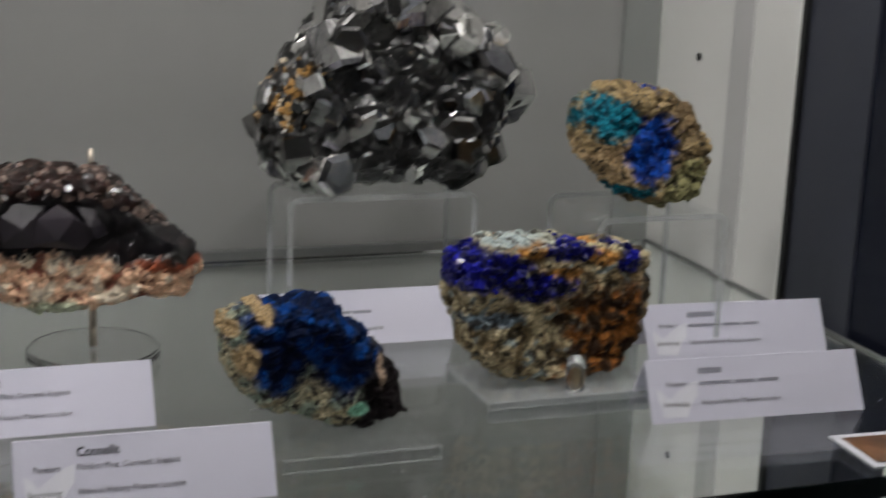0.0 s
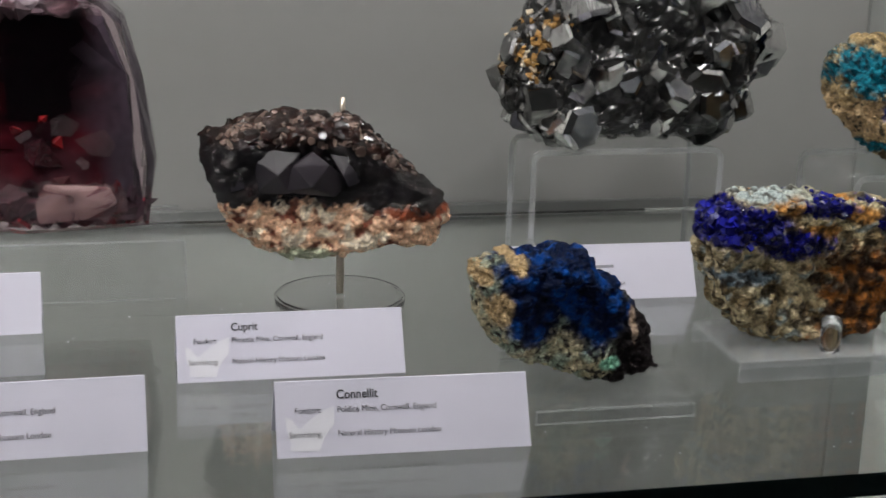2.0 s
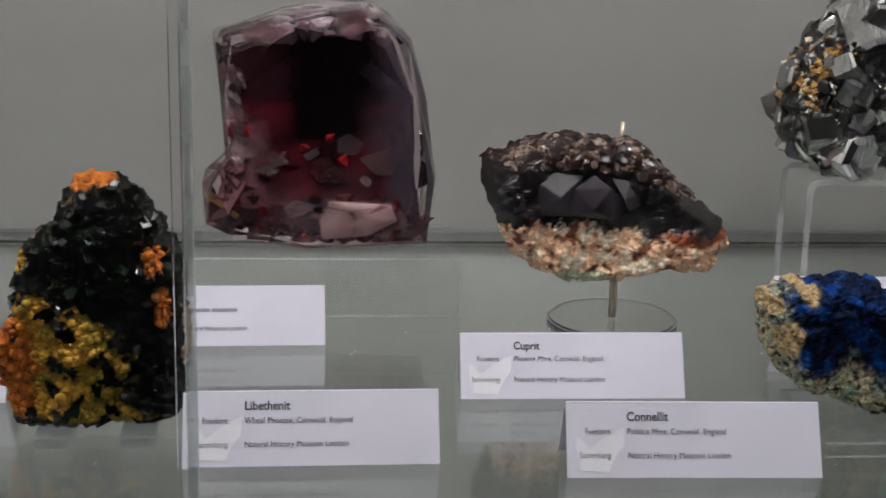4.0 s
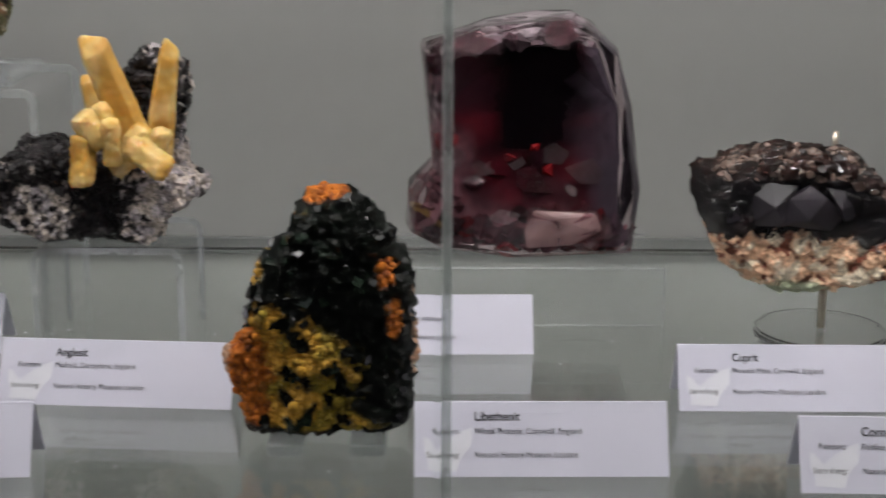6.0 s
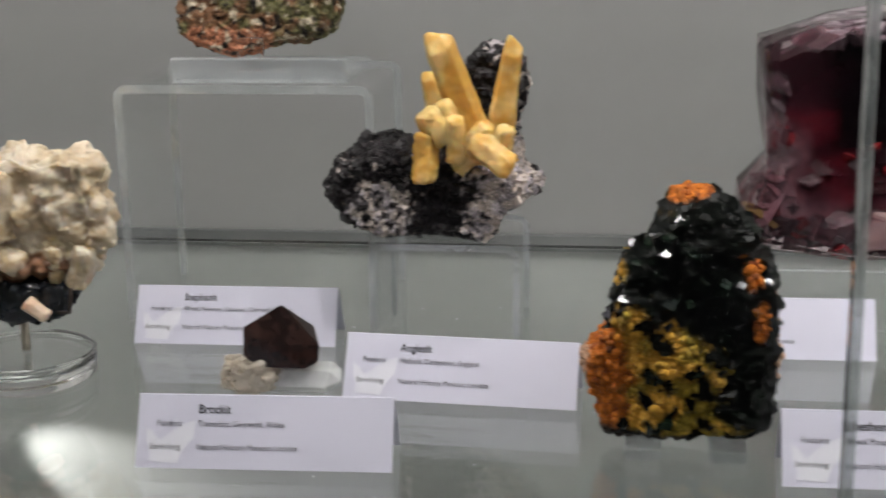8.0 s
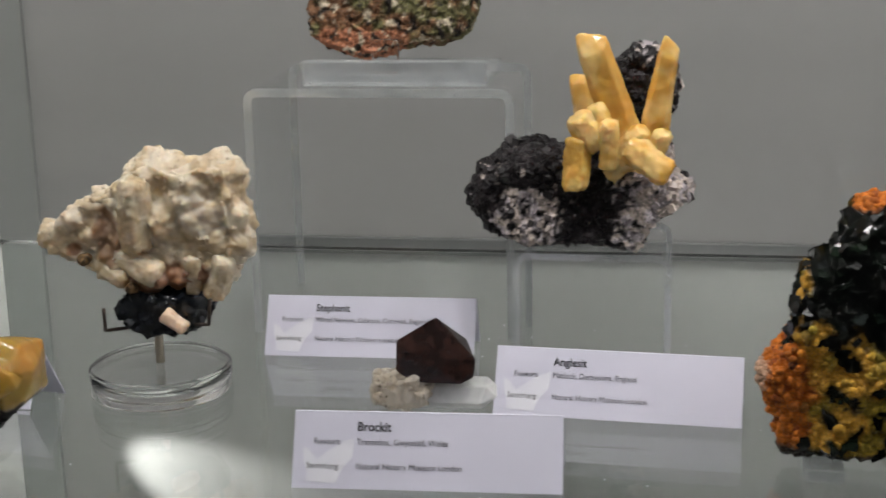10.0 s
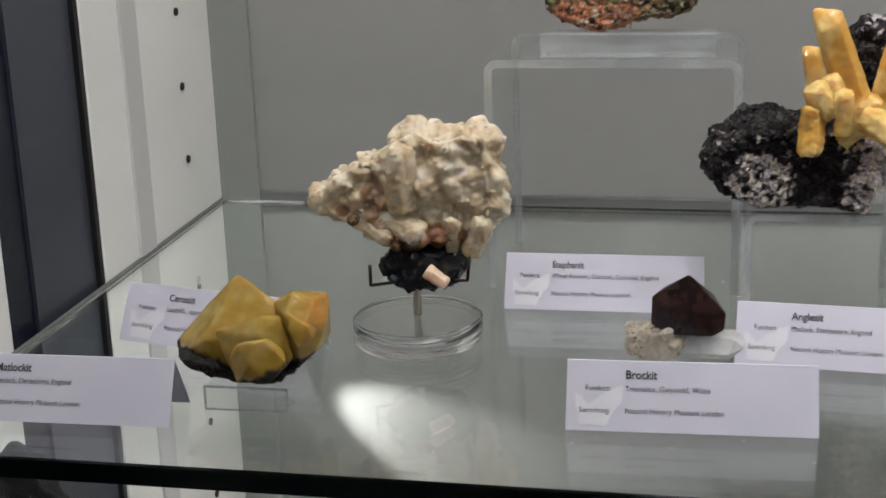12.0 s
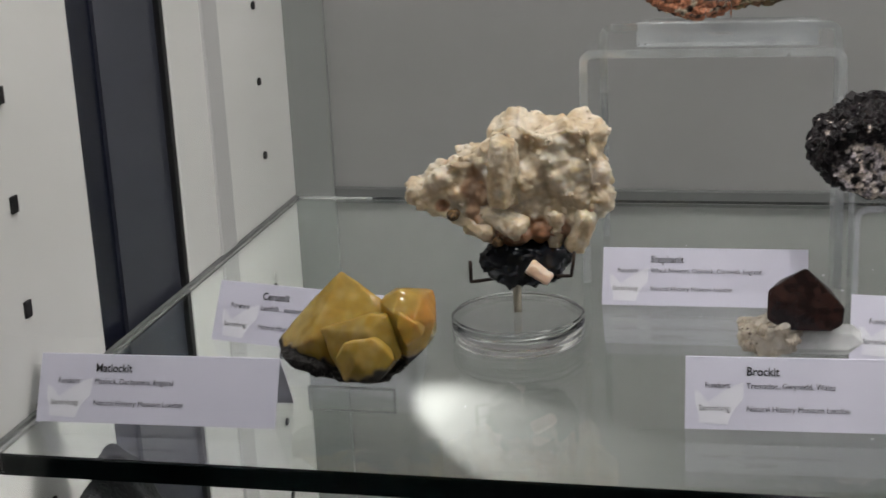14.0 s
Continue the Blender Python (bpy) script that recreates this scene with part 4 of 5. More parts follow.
shell.visible_shadow = False

# black and orange specimen on a low stand
stand = base("acrylic_stand", 0.4776, 0.098, SHELF, "low clear acrylic stand under the black and orange mineral", "display stand", "acrylic stands")
for x in (0.4545, 0.4865):
    sheet_part("foot", block(x, x + 0.0140, 0.0770, 0.112, SHELF + 0.0004, SHELF + 0.0055, 0.0008, 2), stand, M_TRAY)
th = specimen("black_orange_mineral", 0.4776, 0.098, SHELF + 0.0055, "glossy black green crystals with orange and ochre crust")


def paint_lib(u, v, w, n, p):
    wob = N(p, 110) * 0.3 + N(p, 300) * 0.25
    c = blend((0.003, 0.004, 0.003), (0.008, 0.014, 0.009), smoothstep(0, 0.5, N(p, 160, 2)))
    g = 0.18
    och = max(patch(u, v, 0.38, 0.28, 0.30, 0.20, wob * 1.2), patch(u, v, 0.26, 0.47, 0.10, 0.10, wob), patch(u, v, 0.16, 0.70, 0.08, 0.06, wob), patch(u, v, 0.50, 0.10, 0.30, 0.05, wob)) * smoothstep(-0.32, -0.06, N(p, 150, 6))
    c = blend(c, blend((0.56, 0.30, 0.035), (0.30, 0.21, 0.020), smoothstep(-0.2, 0.3, N(p, 120, 4) + 0.6 * (u - 0.4))), och)
    orange = max(patch(u, v, 0.10, 0.26, 0.16, 0.22, wob), patch(u, v, 0.46, 0.99, 0.18, 0.05, wob), patch(u, v, 0.88, 0.52, 0.04, 0.08, wob), patch(u, v, 0.84, 0.70, 0.05, 0.06, wob))
    c = blend(c, blend((0.56, 0.16, 0.014), (0.26, 0.06, 0.010), smoothstep(0, 0.4, N(p, 350))), orange)
    cream = smoothstep(0.955, 0.98, u + wob * 0.02) * smoothstep(0.75, 0.6, v) + patch(u, v, 0.01, 0.36, 0.04, 0.10, wob)
    c = blend(c, (0.58, 0.36, 0.24), min(1, cream))
    # dark brown band along the very foot, put into the colour
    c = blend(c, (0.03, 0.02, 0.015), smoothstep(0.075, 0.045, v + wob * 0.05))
    return c, g + 0.6 * max(och, orange, min(1, cream))


def lib_mask(u, v, w, p):
    c, g = paint_lib(u, v, w, None, p)
    return smoothstep(0.3, 0.6, g)


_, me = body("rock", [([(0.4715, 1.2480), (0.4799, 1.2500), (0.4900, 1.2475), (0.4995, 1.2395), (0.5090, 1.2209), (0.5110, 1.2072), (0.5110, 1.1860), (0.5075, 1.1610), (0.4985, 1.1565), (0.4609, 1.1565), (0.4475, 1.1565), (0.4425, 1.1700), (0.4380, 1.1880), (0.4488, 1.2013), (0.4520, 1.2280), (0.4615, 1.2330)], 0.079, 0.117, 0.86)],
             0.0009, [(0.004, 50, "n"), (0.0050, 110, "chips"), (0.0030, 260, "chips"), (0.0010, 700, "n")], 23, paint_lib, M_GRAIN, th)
druse("crystals", me, 900, 41, lambda u, v, w, p: max(0.0, 1.0 - lib_mask(u, v, w, p)) if v > 0.06 else 0.0, (0.0018, 0.0054), M_GLOSSY, th,
      lambda u, v, w, n, p: (blend((0.003, 0.004, 0.003), (0.012, 0.022, 0.013), smoothstep(0.2, 0.5, N(p, 200, 7))), 0.15), "cube", "glossy black crystals", 0.75, 0.28)
druse("crust_beads", me, 900, 42, lambda u, v, w, p: lib_mask(u, v, w, p) if v > 0.07 else 0.0, (0.0010, 0.0042), M_GRAIN, th, paint_lib, "bead", "knobbly ochre and orange crust", 0.8, 0.22, 0.3, (0.6, 1.5))

# speckled rock with yellow blades on a riser
riser(0.3365, 0.4055, 0.190, 0.250, 1.2035, "clear acrylic riser under the yellow bladed mineral")
th = specimen("yellow_bladed_mineral", 0.3666, 0.2143, 1.2035, "black and white speckled rock with tall yellow bladed crystals")


def paint_speck(u, v, w, n, p):
    c = blend((0.010, 0.008, 0.009), (0.030, 0.024, 0.026), smoothstep(0, 0.4, N(p, 150)))
    lot = 0.24 - 0.30 * smoothstep(0.45, 0.55, v) + 0.48 * smoothstep(0.58, 0.8, u) + 0.34 * patch(u, v, 0.28, 0.18, 0.16, 0.16, 0) + 0.15 * N(p, 60, 4)
    s = smoothstep(0.0, 0.10, lot - 0.46 + 0.40 * N(p, 420, 2) + 0.35 * N(p, 180, 6))
    c = blend(c, blend((0.56, 0.48, 0.43), (0.40, 0.36, 0.38), smoothstep(-0.2, 0.3, N(p, 200, 8))), s)
    return c, 0.35 + 0.4 * s


_, me = body("rock", [([(0.3157, 1.2272), (0.3190, 1.2383), (0.3319, 1.2480), (0.3468, 1.2502), (0.3729, 1.2440), (0.4048, 1.2377), (0.4138, 1.2322), (0.4145, 1.2253), (0.3960, 1.2143), (0.3934, 1.2045), (0.3772, 1.2069), (0.3612, 1.2076), (0.3406, 1.2050), (0.3243, 1.2103)], 0.186, 0.235, 0.80),
                      ([(0.3797, 1.2842), (0.3883, 1.2909), (0.3987, 1.2902), (0.4066, 1.2827), (0.4078, 1.2723), (0.4034, 1.2618), (0.4044, 1.2347), (0.3846, 1.2345)], 0.205, 0.232, 0.8)],
             0.0009, [(0.003, 60, "n"), (0.004, 120, "chips"), (0.0024, 300, "cells"), (0.0010, 700, "cells")], 29, paint_speck, M_STONE, th)
druse("dark_crystals", me, 420, 30, lambda u, v, w, p: 1.0, (0.0012, 0.0042), M_GLOSSY, th, paint_speck, "cube", "black and white specks of crystal", 0.9, 0.28)
yel = lambda u, v, w, n, p: (blend((0.66, 0.39, 0.095), (0.79, 0.57, 0.24), smoothstep(-0.3, 0.4, N(p, 70) + 0.5 * N(p, 260, 3))), 0.16)


def blade(foot, tip, wide, deep, narrow, parent):
    """A flat tabular crystal between two points, its broad face to the front and its end cut at a slant."""
    foot, tip = Vector(foot), Vector(tip)
    up = (tip - foot).normalized()
    right = up.cross(Vector((0, 1, 0.12))).normalized()
    away = right.cross(up).normalized()
    pts = []
    for f, s in ((0.0, 0.9), (0.12, 1.0), (0.86, narrow)):
        c = foot + (tip - foot) * f
        pts += [c + right * (x * wide * s / 2) + away * (y * deep * s / 2) for x, y in ((-1, -0.2), (-0.62, -1), (0.62, -1), (1, -0.2), (0.85, 1), (-0.85, 1))]
    for f, x, y in ((0.93, -1, 0.2), (1.0, 0.25, 0.3), (0.99, 0.8, 0.4), (0.95, -0.6, 1), (1.0, 0.6, 1)):
        pts.append(foot + (tip - foot) * f + right * (x * wide * narrow / 2) + away * (y * deep * narrow / 2))
    return body("blade", hull(pts), 0.0006, [(0.0005, 120, "n"), (0.00022, 420, "n")], 3 + int(wide * 7000), yel, M_WAX, parent, "yellow bladed crystal", True, 3)


blade((0.3900, 0.198, 1.2390), (0.3685, 0.189, 1.2996), 0.0168, 0.0095, 0.84, th)
blade((0.3925, 0.200, 1.2320), (0.4035, 0.194, 1.2971), 0.0145, 0.0085, 0.62, th)
blade((0.3700, 0.204, 1.2500), (0.3632, 0.206, 1.2800), 0.0110, 0.0070, 0.80, th)
for k, (place, axis, long, wide) in enumerate((
        ((0.3689, 0.183, 1.2585), (-0.5, -0.2, 0.8), 0.0170, 0.0150), ((0.3648, 0.182, 1.2450), (-0.1, -0.1, -1), 0.0220, 0.0140),
        ((0.3785, 0.180, 1.2540), (0.05, -0.2, 1), 0.0210, 0.0105), ((0.3885, 0.183, 1.2550), (0.5, -0.2, 0.6), 0.0150, 0.0110),
        ((0.3950, 0.178, 1.2478), (0.8, -0.2, -0.5), 0.0220, 0.0150), ((0.3745, 0.186, 1.2640), (-0.4, 0, 1), 0.0130, 0.0100),
        ((0.3990, 0.182, 1.2530), (0.3, -0.2, 0.9), 0.0140, 0.0105), ((0.3840, 0.185, 1.2450), (0.4, -0.2, 0.4), 0.0180, 0.0120))):
    nugget("stub", place, axis, long, wide, M_WAX, th, yel, "stubby yellow crystal", 60 + k, 7, 0.9)

# reddish rock on a tray on a large riser
riser(0.2070, 0.3335, 0.2300, 0.315, 1.2690, "large clear acrylic riser behind the cards", 0.004)
tray = base("acrylic_tray", 0.278, 0.262, 1.269, "small clear acrylic tray with a front lip on the large riser", "display stand", "acrylic stands")
sheet_part("tray_plate", block(0.2345, 0.3210, 0.2385, 0.295, 1.2693, 1.2745, 0.0012, 3), tray, M_TRAY)
sheet_part("lip", block(0.2345, 0.3210, 0.2340, 0.2380, 1.2693, 1.2815, 0.0012, 3), tray, M_TRAY)
sheet_part("peg", block(0.2670, 0.2795, 0.2386, 0.2420, 1.2747, 1.2905, 0.0009, 2), tray)
sheet_part("front_edge", block(0.2352, 0.3203, 0.2331, 0.2337, 1.2698, 1.2716), tray, M_RIM)
th = specimen("reddish_mineral", 0.275, 0.262, 1.2747, "reddish brown and olive rough rock on a small tray")


def paint_red(u, v, w, n, p):
    c = blend((0.20, 0.10, 0.05), (0.14, 0.13, 0.055), smoothstep(-0.2, 0.3, N(p, 120, 3) + (u - 0.5) * 0.8))
    c = blend(c, (0.42, 0.17, 0.09), patch(u, v, 0.32, 0.12, 0.30, 0.13, N(p, 200) * 0.4))
    c = blend(c, (0.56, 0.48, 0.36), smoothstep(0.25, 0.42, N(p, 240, 9) + 0.25 * smoothstep(0.12, 0.0, v)))
    c = blend(c, (0.02, 0.014, 0.01), smoothstep(0.16, 0.40, N(p, 260, 5)))
    return c, 0.7


_, me = body("rock", [([(0.2330, 1.2990), (0.2320, 1.320), (0.242, 1.340), (0.275, 1.350), (0.305, 1.340), (0.3160, 1.32), (0.3130, 1.2995), (0.3085, 1.2895), (0.2789, 1.2850), (0.2600, 1.2768), (0.2468, 1.2830), (0.2340, 1.2900)], 0.2440, 0.288, 0.84)],
             0.0010, [(0.003, 60, "n"), (0.004, 120, "chips"), (0.0022, 340, "cells")], 33, paint_red, M_STONE, th)
druse("crust_grains", me, 420, 34, lambda u, v, w, p: 1.0 if v < 0.6 else 0.1, (0.0014, 0.0046), M_GRAIN, th, paint_red, "octa", "reddish and olive grains", 0.9, 0.25)

# brown crystal on clear quartz, on a low block
plinth(0.292, 0.332, 0.103, 0.133, SHELF + 0.0085, "low clear acrylic block under the quartz")
th = specimen("brown_crystal_quartz", 0.312, 0.1175, SHELF + 0.0085, "dark brown pointed crystal on a clear quartz shard")
hexa = lambda x, r, s, dy=0.0, dz=0.0: [(x + (0.0022 if i in (1, 2) else 0.0), 0.1165 + dy + math.cos(i * math.pi / 3 + 0.25) * r * 1.35, 1.1660 + dz + math.sin(i * math.pi / 3 + 0.25) * r * s) for i in range(6)]
M_PRISM = sheet("cloudy_quartz", (0.95, 0.92, 0.87), 0.30, 0.06, 0.72)
M_SHARD = sheet("milky_quartz", (0.95, 0.90, 0.82), 0.14, 0.06, 0.42)
M_SHARD.node_tree.nodes["Principled BSDF"].inputs["Base Color"].default_value = (0.80, 0.73, 0.62, 1)
ob = under(part("quartz_prism", hull(hexa(0.2960, 0.0062, 1.0) + hexa(0.3320, 0.0064, 0.98) + [(0.3385, 0.1135, 1.1655), (0.3380, 0.1180, 1.1690)], 0.0003), M_PRISM, None, "clear quartz prism"), th)
ob.visible_shadow = False
MILK = lambda u, v, w, n, p: ((0.7, 0.65, 0.58), 0.2)
_, me = body("quartz_root", [([(0.2885, 1.1712), (0.2960, 1.1735), (0.3040, 1.1770), (0.3110, 1.1755), (0.3150, 1.1700), (0.3120, 1.1625), (0.2950, 1.1598), (0.2880, 1.1645)], 0.1060, 0.128, 0.75)],
             0.0008, [(0.002, 90, "n"), (0.0026, 180, "chips"), (0.0008, 500, "chips")], 71, MILK, M_SHARD, th, "milky rough end of the quartz")
druse("quartz_tips", me, 60, 72, lambda u, v, w, p: 1.0, (0.002, 0.0065), M_SHARD, th, MILK, "point", "small quartz tips", 0.9, 0.15)
druse("dark_grains", me, 34, 73, lambda u, v, w, p: 1.0 if u < 0.3 else 0.15, (0.0008, 0.0024), M_STONE, th, lambda u, v, w, n, p: ((0.07, 0.05, 0.03), 0.6), "octa", "dark grains in the quartz", 0.9, 0.1)
ob = part("brown_point", hull([(0.3149, 0.1130, 1.1980), (0.2998, 0.1075, 1.1895), (0.3307, 0.1100, 1.1819), (0.2994, 0.1070, 1.1775), (0.3300, 0.1085, 1.1752), (0.3150, 0.1045, 1.1800),
                               (0.3060, 0.1055, 1.1732), (0.3252, 0.1060, 1.1730), (0.3262, 0.126, 1.1740), (0.3030, 0.127, 1.1750), (0.3250, 0.126, 1.185), (0.3040, 0.126, 1.188)], 0.0004),
          mineral("brown_crystal", 0.4, 420, 0.12, 0.55, grit=0.35, grit_scale=260), None, "dark brown pointed crystal")
tinted(ob.data, lambda u, v, w, n, p: (blend((0.014, 0.006, 0.005), (0.040, 0.018, 0.014), smoothstep(-0.2, 0.4, N(p, 150))), 0.24))
under(ob, th)

# pale crystal sheaf held by a clip over a disc
disc_stand(0.1875, 0.1505, 0.0305, 0.0118, 1.1850, "thick clear acrylic disc with a rod holding the pale crystals")
th = specimen("pale_crystal_sheaf", 0.1876, 0.1505, 1.1750, "cream white bladed crystal sheaf on a small black base")


def paint_pale(u, v, w, n, p):
    c = blend((0.54, 0.43, 0.29), (0.70, 0.61, 0.48), smoothstep(-0.3, 0.35, N(p, 90) + 0.5 * N(p, 260, 3)))
    wob = N(p, 150) * 0.4
    rust = max(patch(u, v, 0.62, 0.16, 0.20, 0.12, wob), patch(u, v, 0.20, 0.36, 0.04, 0.04, wob), 0.8 * patch(u, v, 0.46, 0.30, 0.06, 0.16, wob), 0.7 * patch(u, v, 0.36, 0.44, 0.06, 0.20, wob))
    c = blend(c, (0.24, 0.085, 0.025), 0.85 * rust)
    return c, 0.48


_, me = body("sheaf", [([(0.1364, 1.2213), (0.1567, 1.2303), (0.1602, 1.2376), (0.1740, 1.2403), (0.1778, 1.2500), (0.1907, 1.2567), (0.2031, 1.2510), (0.2157, 1.2527), (0.2266, 1.2502), (0.2281, 1.2396), (0.2299, 1.2294), (0.2301, 1.2163), (0.2228, 1.2065), (0.2190, 1.1955), (0.2063, 1.1965), (0.1719, 1.1954), (0.1610, 1.2054), (0.1420, 1.2096)], 0.140, 0.172, 0.86)],
              0.0008, [(0.004, 50, "n"), (0.0080, 70, "cells"), (0.0036, 170, "cells"), (0.0014, 420, "cells")], 37, paint_pale, M_FROST, th, "", True)
druse("crystals", me, 330, 51, lambda u, v, w, p: 0.35 + 0.65 * smoothstep(-0.1, 0.2, N(p, 80, 9)), (0.0012, 0.0040), M_TIPS, th, paint_pale, "tab", "cream bladed crystals", 0.7, 0.28, 0.10)
cream = lambda u, v, w, n, p: (blend((0.58, 0.46, 0.31), (0.70, 0.61, 0.47), smoothstep(-0.3, 0.4, N(p, 140) + 0.4 * (v - 0.5))), 0.26)
for k, (place, axis, long, wide) in enumerate((
        ((0.1853, 0.140, 1.2310), (0.04, -0.1, 1), 0.032, 0.0165), ((0.1690, 0.143, 1.2065), (0.8, -0.2, -0.42), 0.026, 0.0100),
        ((0.1840, 0.143, 1.2080), (0.8, -0.3, -0.3), 0.022, 0.0140), ((0.2075, 0.145, 1.2040), (0.15, -0.2, 1), 0.018, 0.0100),
        ((0.2180, 0.146, 1.2035), (0.35, -0.2, 1), 0.020, 0.0130), ((0.1500, 0.151, 1.2160), (-0.9, 0, 0.3), 0.024, 0.0170))):
    nugget("blade", place, axis, long, wide, M_FROST, th, cream, "rounded cream crystal", 90 + k, 8, 1.0)
for x, z in ((0.1625, 1.2115), (0.1815, 1.1990)):
    ob = nugget("rust_knob", (x, 0.1380, z), (0, -1, 0.2), 0.006, 0.0056, M_STONE, th, lambda u, v, w, n, p: (blend((0.20, 0.12, 0.05), (0.05, 0.03, 0.015), smoothstep(-0.2, 0.2, N(p, 600))), 0.6), "small rusty knob", 97, 2)


def paint_black(u, v, w, n, p):
    return blend((0.006, 0.008, 0.011), (0.030, 0.036, 0.046), smoothstep(0.1, 0.5, N(p, 420))), 0.2


_, me = body("black_base", [([(0.1717, 1.1890), (0.1830, 1.1976), (0.1933, 1.1949), (0.2117, 1.1966), (0.2134, 1.1926), (0.2073, 1.1801), (0.1846, 1.1760), (0.1753, 1.1820)], 0.138, 0.165, 0.82)],
             0.0008, [(0.002, 100, "n"), (0.0026, 200, "chips"), (0.0010, 500, "cells")], 39, paint_black, M_GLOSSY, th, "black glossy crystalline base")
druse("black_crystals", me, 240, 40, lambda u, v, w, p: 1.0, (0.0012, 0.0040), M_GLOSSY, th, paint_black, "cube", "small glossy black crystals", 0.9, 0.2)
nugget("blade", (0.2010, 0.1350, 1.1860), (0.8, -0.1, -0.5), 0.0115, 0.0080, M_FROST, th, lambda u, v, w, n, p: ((0.70, 0.53, 0.40), 0.4), "small cream crystal", 12, 2, 0.6)
for a, b in (((0.1690, 0.1375, 1.1800), (0.1690, 0.1375, 1.1900)), ((0.1690, 0.1375, 1.1802), (0.1870, 0.1480, 1.1802)), ((0.2145, 0.1375, 1.1840), (0.2160, 0.1375, 1.1955)), ((0.2145, 0.1375, 1.1842), (0.1890, 0.1480, 1.1802))):
    under(part("clip_wire", rod_bm(a, b, 0.0008, 10), M_WIRE, None, "dark wire clip", True), th)

# yellow waxy crystals on a solid block
plinth(0.1170, 0.1535, 0.0550, 0.093, SHELF + 0.0110, "small solid clear acrylic block under the yellow crystals")
th = specimen("yellow_waxy_crystals", 0.1336, 0.0691, SHELF + 0.011, "honey yellow waxy crystals on a thin black crust")


def paint_honey(u, v, w, n, p):
    c = blend((0.37, 0.245, 0.046), (0.47, 0.34, 0.115), smoothstep(-0.3, 0.4, N(p, 60) + 0.4 * N(p, 240, 5)))
    c = blend(c, (0.60, 0.47, 0.26), 0.5 * smoothstep(0.30, 0.0, v))
    c = blend(c, (0.56, 0.22, 0.05), 0.6 * smoothstep(0.158, 0.168, p.x + 0.004 * N(p, 150)) * smoothstep(1.180, 1.192, p.z))
    black = smoothstep(1.1690, 1.1650, p.z - 0.008 * abs(p.x - 0.134) / 0.03 + 0.003 * N(p, 150) + 0.002 * N(p, 420))
    return blend(c, (0.016, 0.013, 0.011), black), 0.13 + 0.5 * black


for pts in (
        ((0.1263, 0.080, 1.2040), (0.0990, 0.072, 1.1735), (0.0990, 0.090, 1.1740), (0.1025, 0.066, 1.1690), (0.1266, 0.058, 1.1625), (0.1500, 0.062, 1.1630), (0.1535, 0.072, 1.1815), (0.1470, 0.078, 1.1895), (0.1400, 0.102, 1.1720), (0.1140, 0.104, 1.1700), (0.1180, 0.060, 1.1800)),
        ((0.1225, 0.058, 1.1850), (0.1450, 0.056, 1.1930), (0.1515, 0.058, 1.1915), (0.1575, 0.056, 1.1755), (0.1500, 0.053, 1.1665), (0.1330, 0.052, 1.1665), (0.1280, 0.053, 1.1740), (0.1440, 0.0505, 1.1860), (0.1500, 0.075, 1.1880), (0.1250, 0.075, 1.1790), (0.1500, 0.075, 1.1680), (0.1320, 0.075, 1.1680)),
        ((0.1305, 0.0500, 1.1760), (0.1345, 0.0500, 1.1825), (0.1470, 0.0490, 1.1850), (0.1560, 0.0500, 1.1760), (0.1490, 0.0470, 1.1668), (0.1350, 0.0465, 1.1662), (0.1420, 0.0455, 1.1745), (0.1350, 0.062, 1.1680), (0.1530, 0.062, 1.1690), (0.1500, 0.062, 1.1830)),
        ((0.1463, 0.066, 1.1950), (0.1548, 0.066, 1.2000), (0.1642, 0.066, 1.1975), (0.1692, 0.066, 1.1875), (0.1658, 0.064, 1.1760), (0.1576, 0.062, 1.1690), (0.1500, 0.064, 1.1710), (0.1540, 0.057, 1.1930), (0.1630, 0.056, 1.1900), (0.1600, 0.055, 1.1790), (0.1463, 0.090, 1.1930), (0.1640, 0.088, 1.1930), (0.1640, 0.088, 1.1740), (0.1480, 0.090, 1.1740)),
        ((0.1560, 0.0560, 1.1945), (0.1640, 0.0550, 1.1900), (0.1665, 0.0570, 1.1830), (0.1560, 0.0530, 1.1880), (0.1600, 0.0520, 1.1800), (0.1560, 0.068, 1.1900), (0.1660, 0.068, 1.1880), (0.1600, 0.068, 1.1780))):
    body("crystal", hull(pts), 0.0007, [(0.0007, 60, "n"), (0.0003, 200, "n"), (0.00012, 600, "n")], 43, paint_honey, M_WAX, th, "", True, 6)
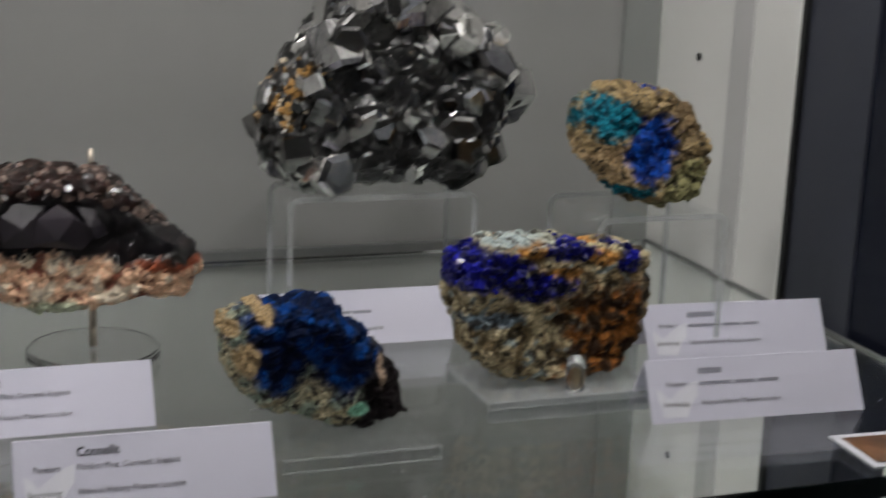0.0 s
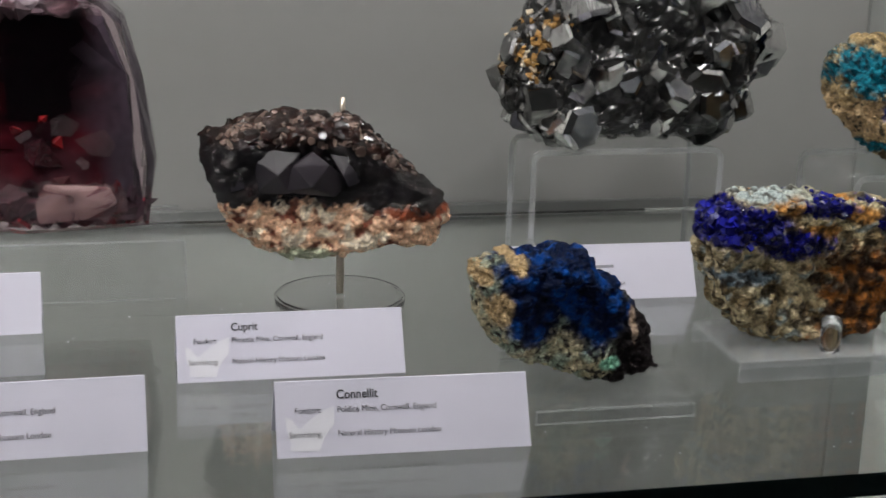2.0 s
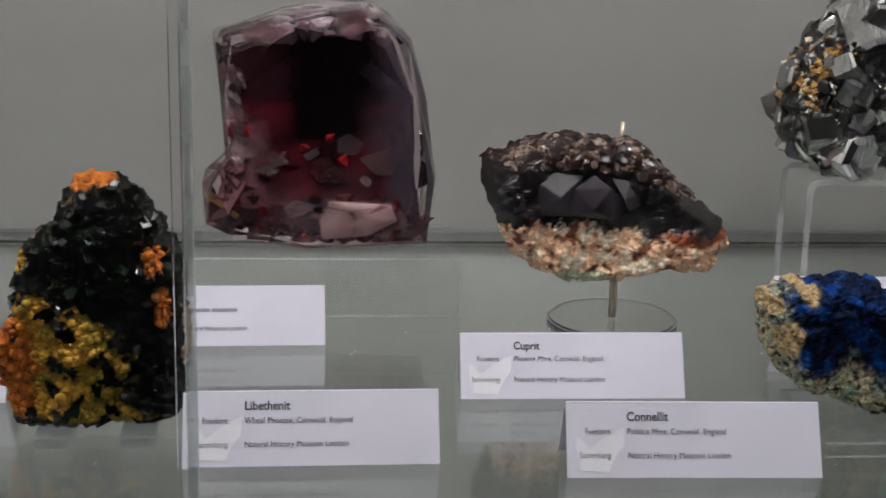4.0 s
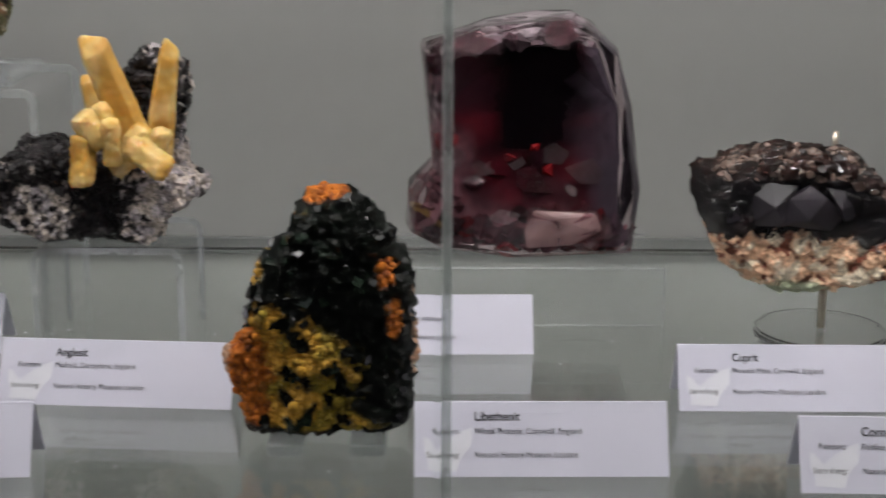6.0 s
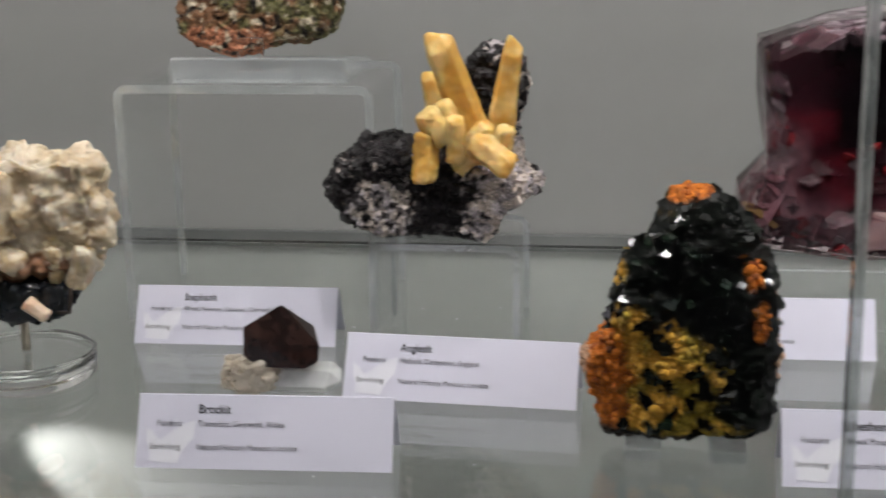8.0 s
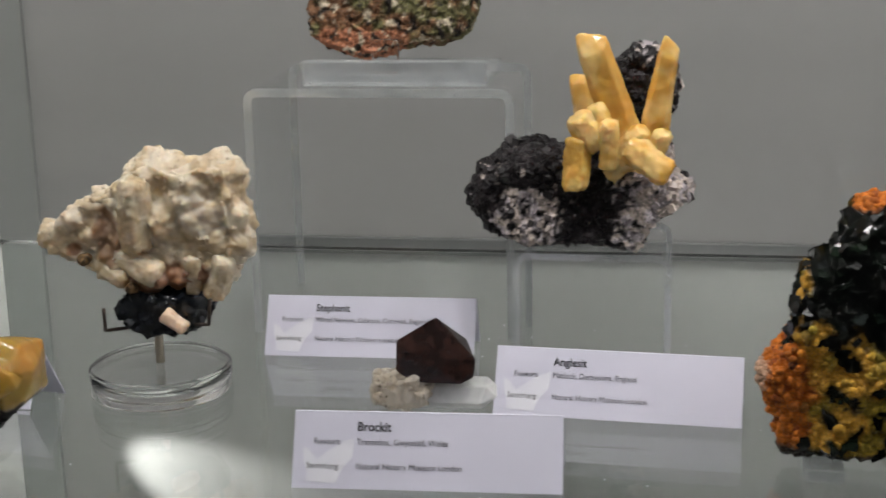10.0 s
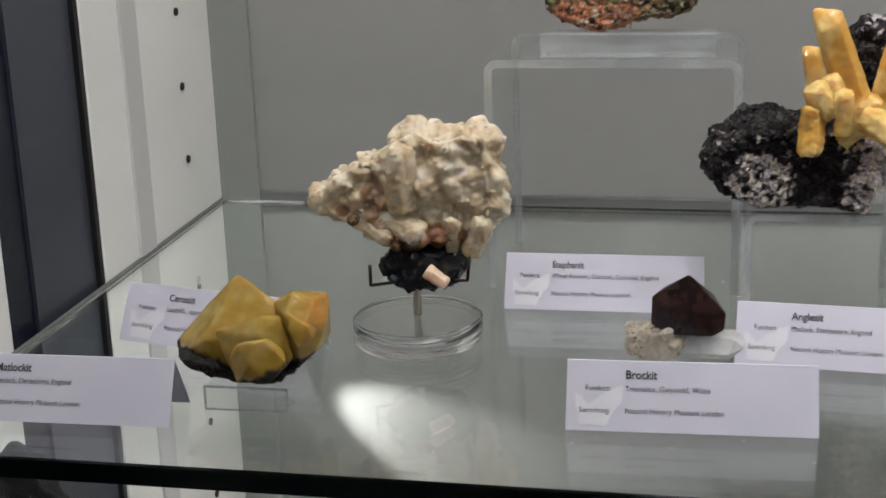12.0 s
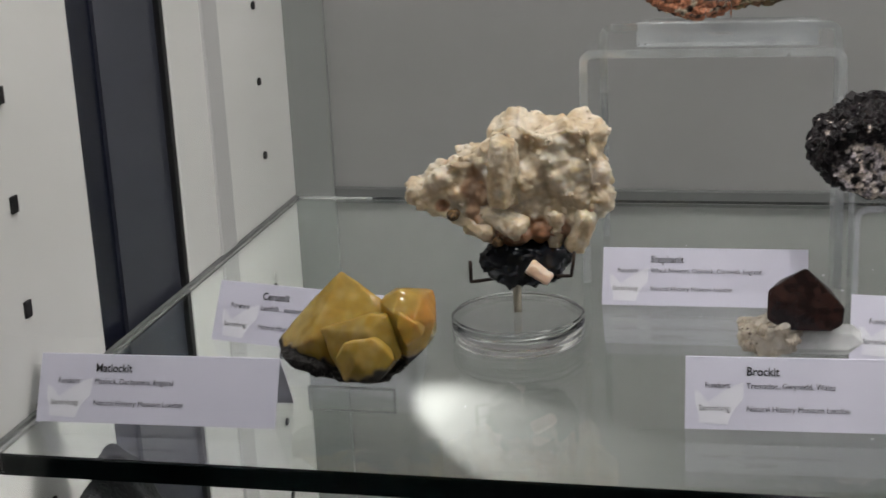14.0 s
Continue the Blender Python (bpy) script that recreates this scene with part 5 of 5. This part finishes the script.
_, me = body("crust", [([(0.1040, 1.1735), (0.1141, 1.1715), (0.1334, 1.1665), (0.1500, 1.1670), (0.1585, 1.1700), (0.1520, 1.1640), (0.1331, 1.1622), (0.1180, 1.1645), (0.1070, 1.1695)], 0.056, 0.084, 0.92)],
             0.0008, [(0.002, 120, "n"), (0.0018, 300, "chips")], 45, lambda u, v, w, n, p: ((0.014, 0.012, 0.011), 0.5), M_STONE, th, "thin black crust")
druse("crust_grains", me, 160, 46, lambda u, v, w, p: 1.0, (0.0008, 0.0026), M_GRAIN, th, lambda u, v, w, n, p: ((0.018, 0.014, 0.012), 0.4), "octa", "black crust grains", 0.9, 0.2)

# a dark rock on the lower deck, its tip just under the shelf
plinth(-0.0 + 0.012, 0.060, 0.02, 0.09, 1.02, "tall clear acrylic block on the lower deck", LOW)
th = specimen("black_pointed_rock", 0.035, 0.05, 1.02, "black rough pointed rock below the glass shelf")
body("rock", [([(0.016, 1.022), (0.014, 1.075), (0.018, 1.110), (0.023, 1.124), (0.030, 1.118), (0.037, 1.106), (0.050, 1.098), (0.052, 1.022)], 0.022, 0.075, 0.7)],
     0.0014, [(0.003, 60, "n"), (0.0008, 140, "n")], 81, lambda u, v, w, n, p: ((0.010, 0.010, 0.011), 0.5), M_STONE, th)

# a small photograph lying near the shelf edge
th = tagged(new("photo_card"), "small white bordered photograph lying flat on the shelf", "photograph")
th.matrix_basis = pose(0.994, 0.008, SHELF, 0, 0, -3)
part("paper", block(0, 0.075, 0, 0.036, 0.0002, 0.0008), M_MARK, th)
part("picture", block(0.004, 0.071, 0.004, 0.032, 0.0010, 0.0011), painted("brown_picture", (0.05, 0.02, 0.012), (0.34, 0.16, 0.07), 0.4, 60), th, "brown and orange picture")

# specks of dust on the glass shelf
bm = bmesh.new()
rng = random.Random(99)
for k in range(170):
    x, y, r = rng.uniform(0.03, WIDE - 0.03), rng.uniform(0.005, 0.30), rng.uniform(0.00012, 0.00035)
    bmesh.ops.create_icosphere(bm, subdivisions=1, radius=r, matrix=Matrix.Translation((x, y, SHELF + r * 0.8)) @ Matrix.Diagonal((rng.uniform(1, 2.2), 1, 0.8, 1)))
tagged(part("dust", bm, M_MARK, None, "pale specks of dust on the glass shelf"), category="dust", kind="stuff")
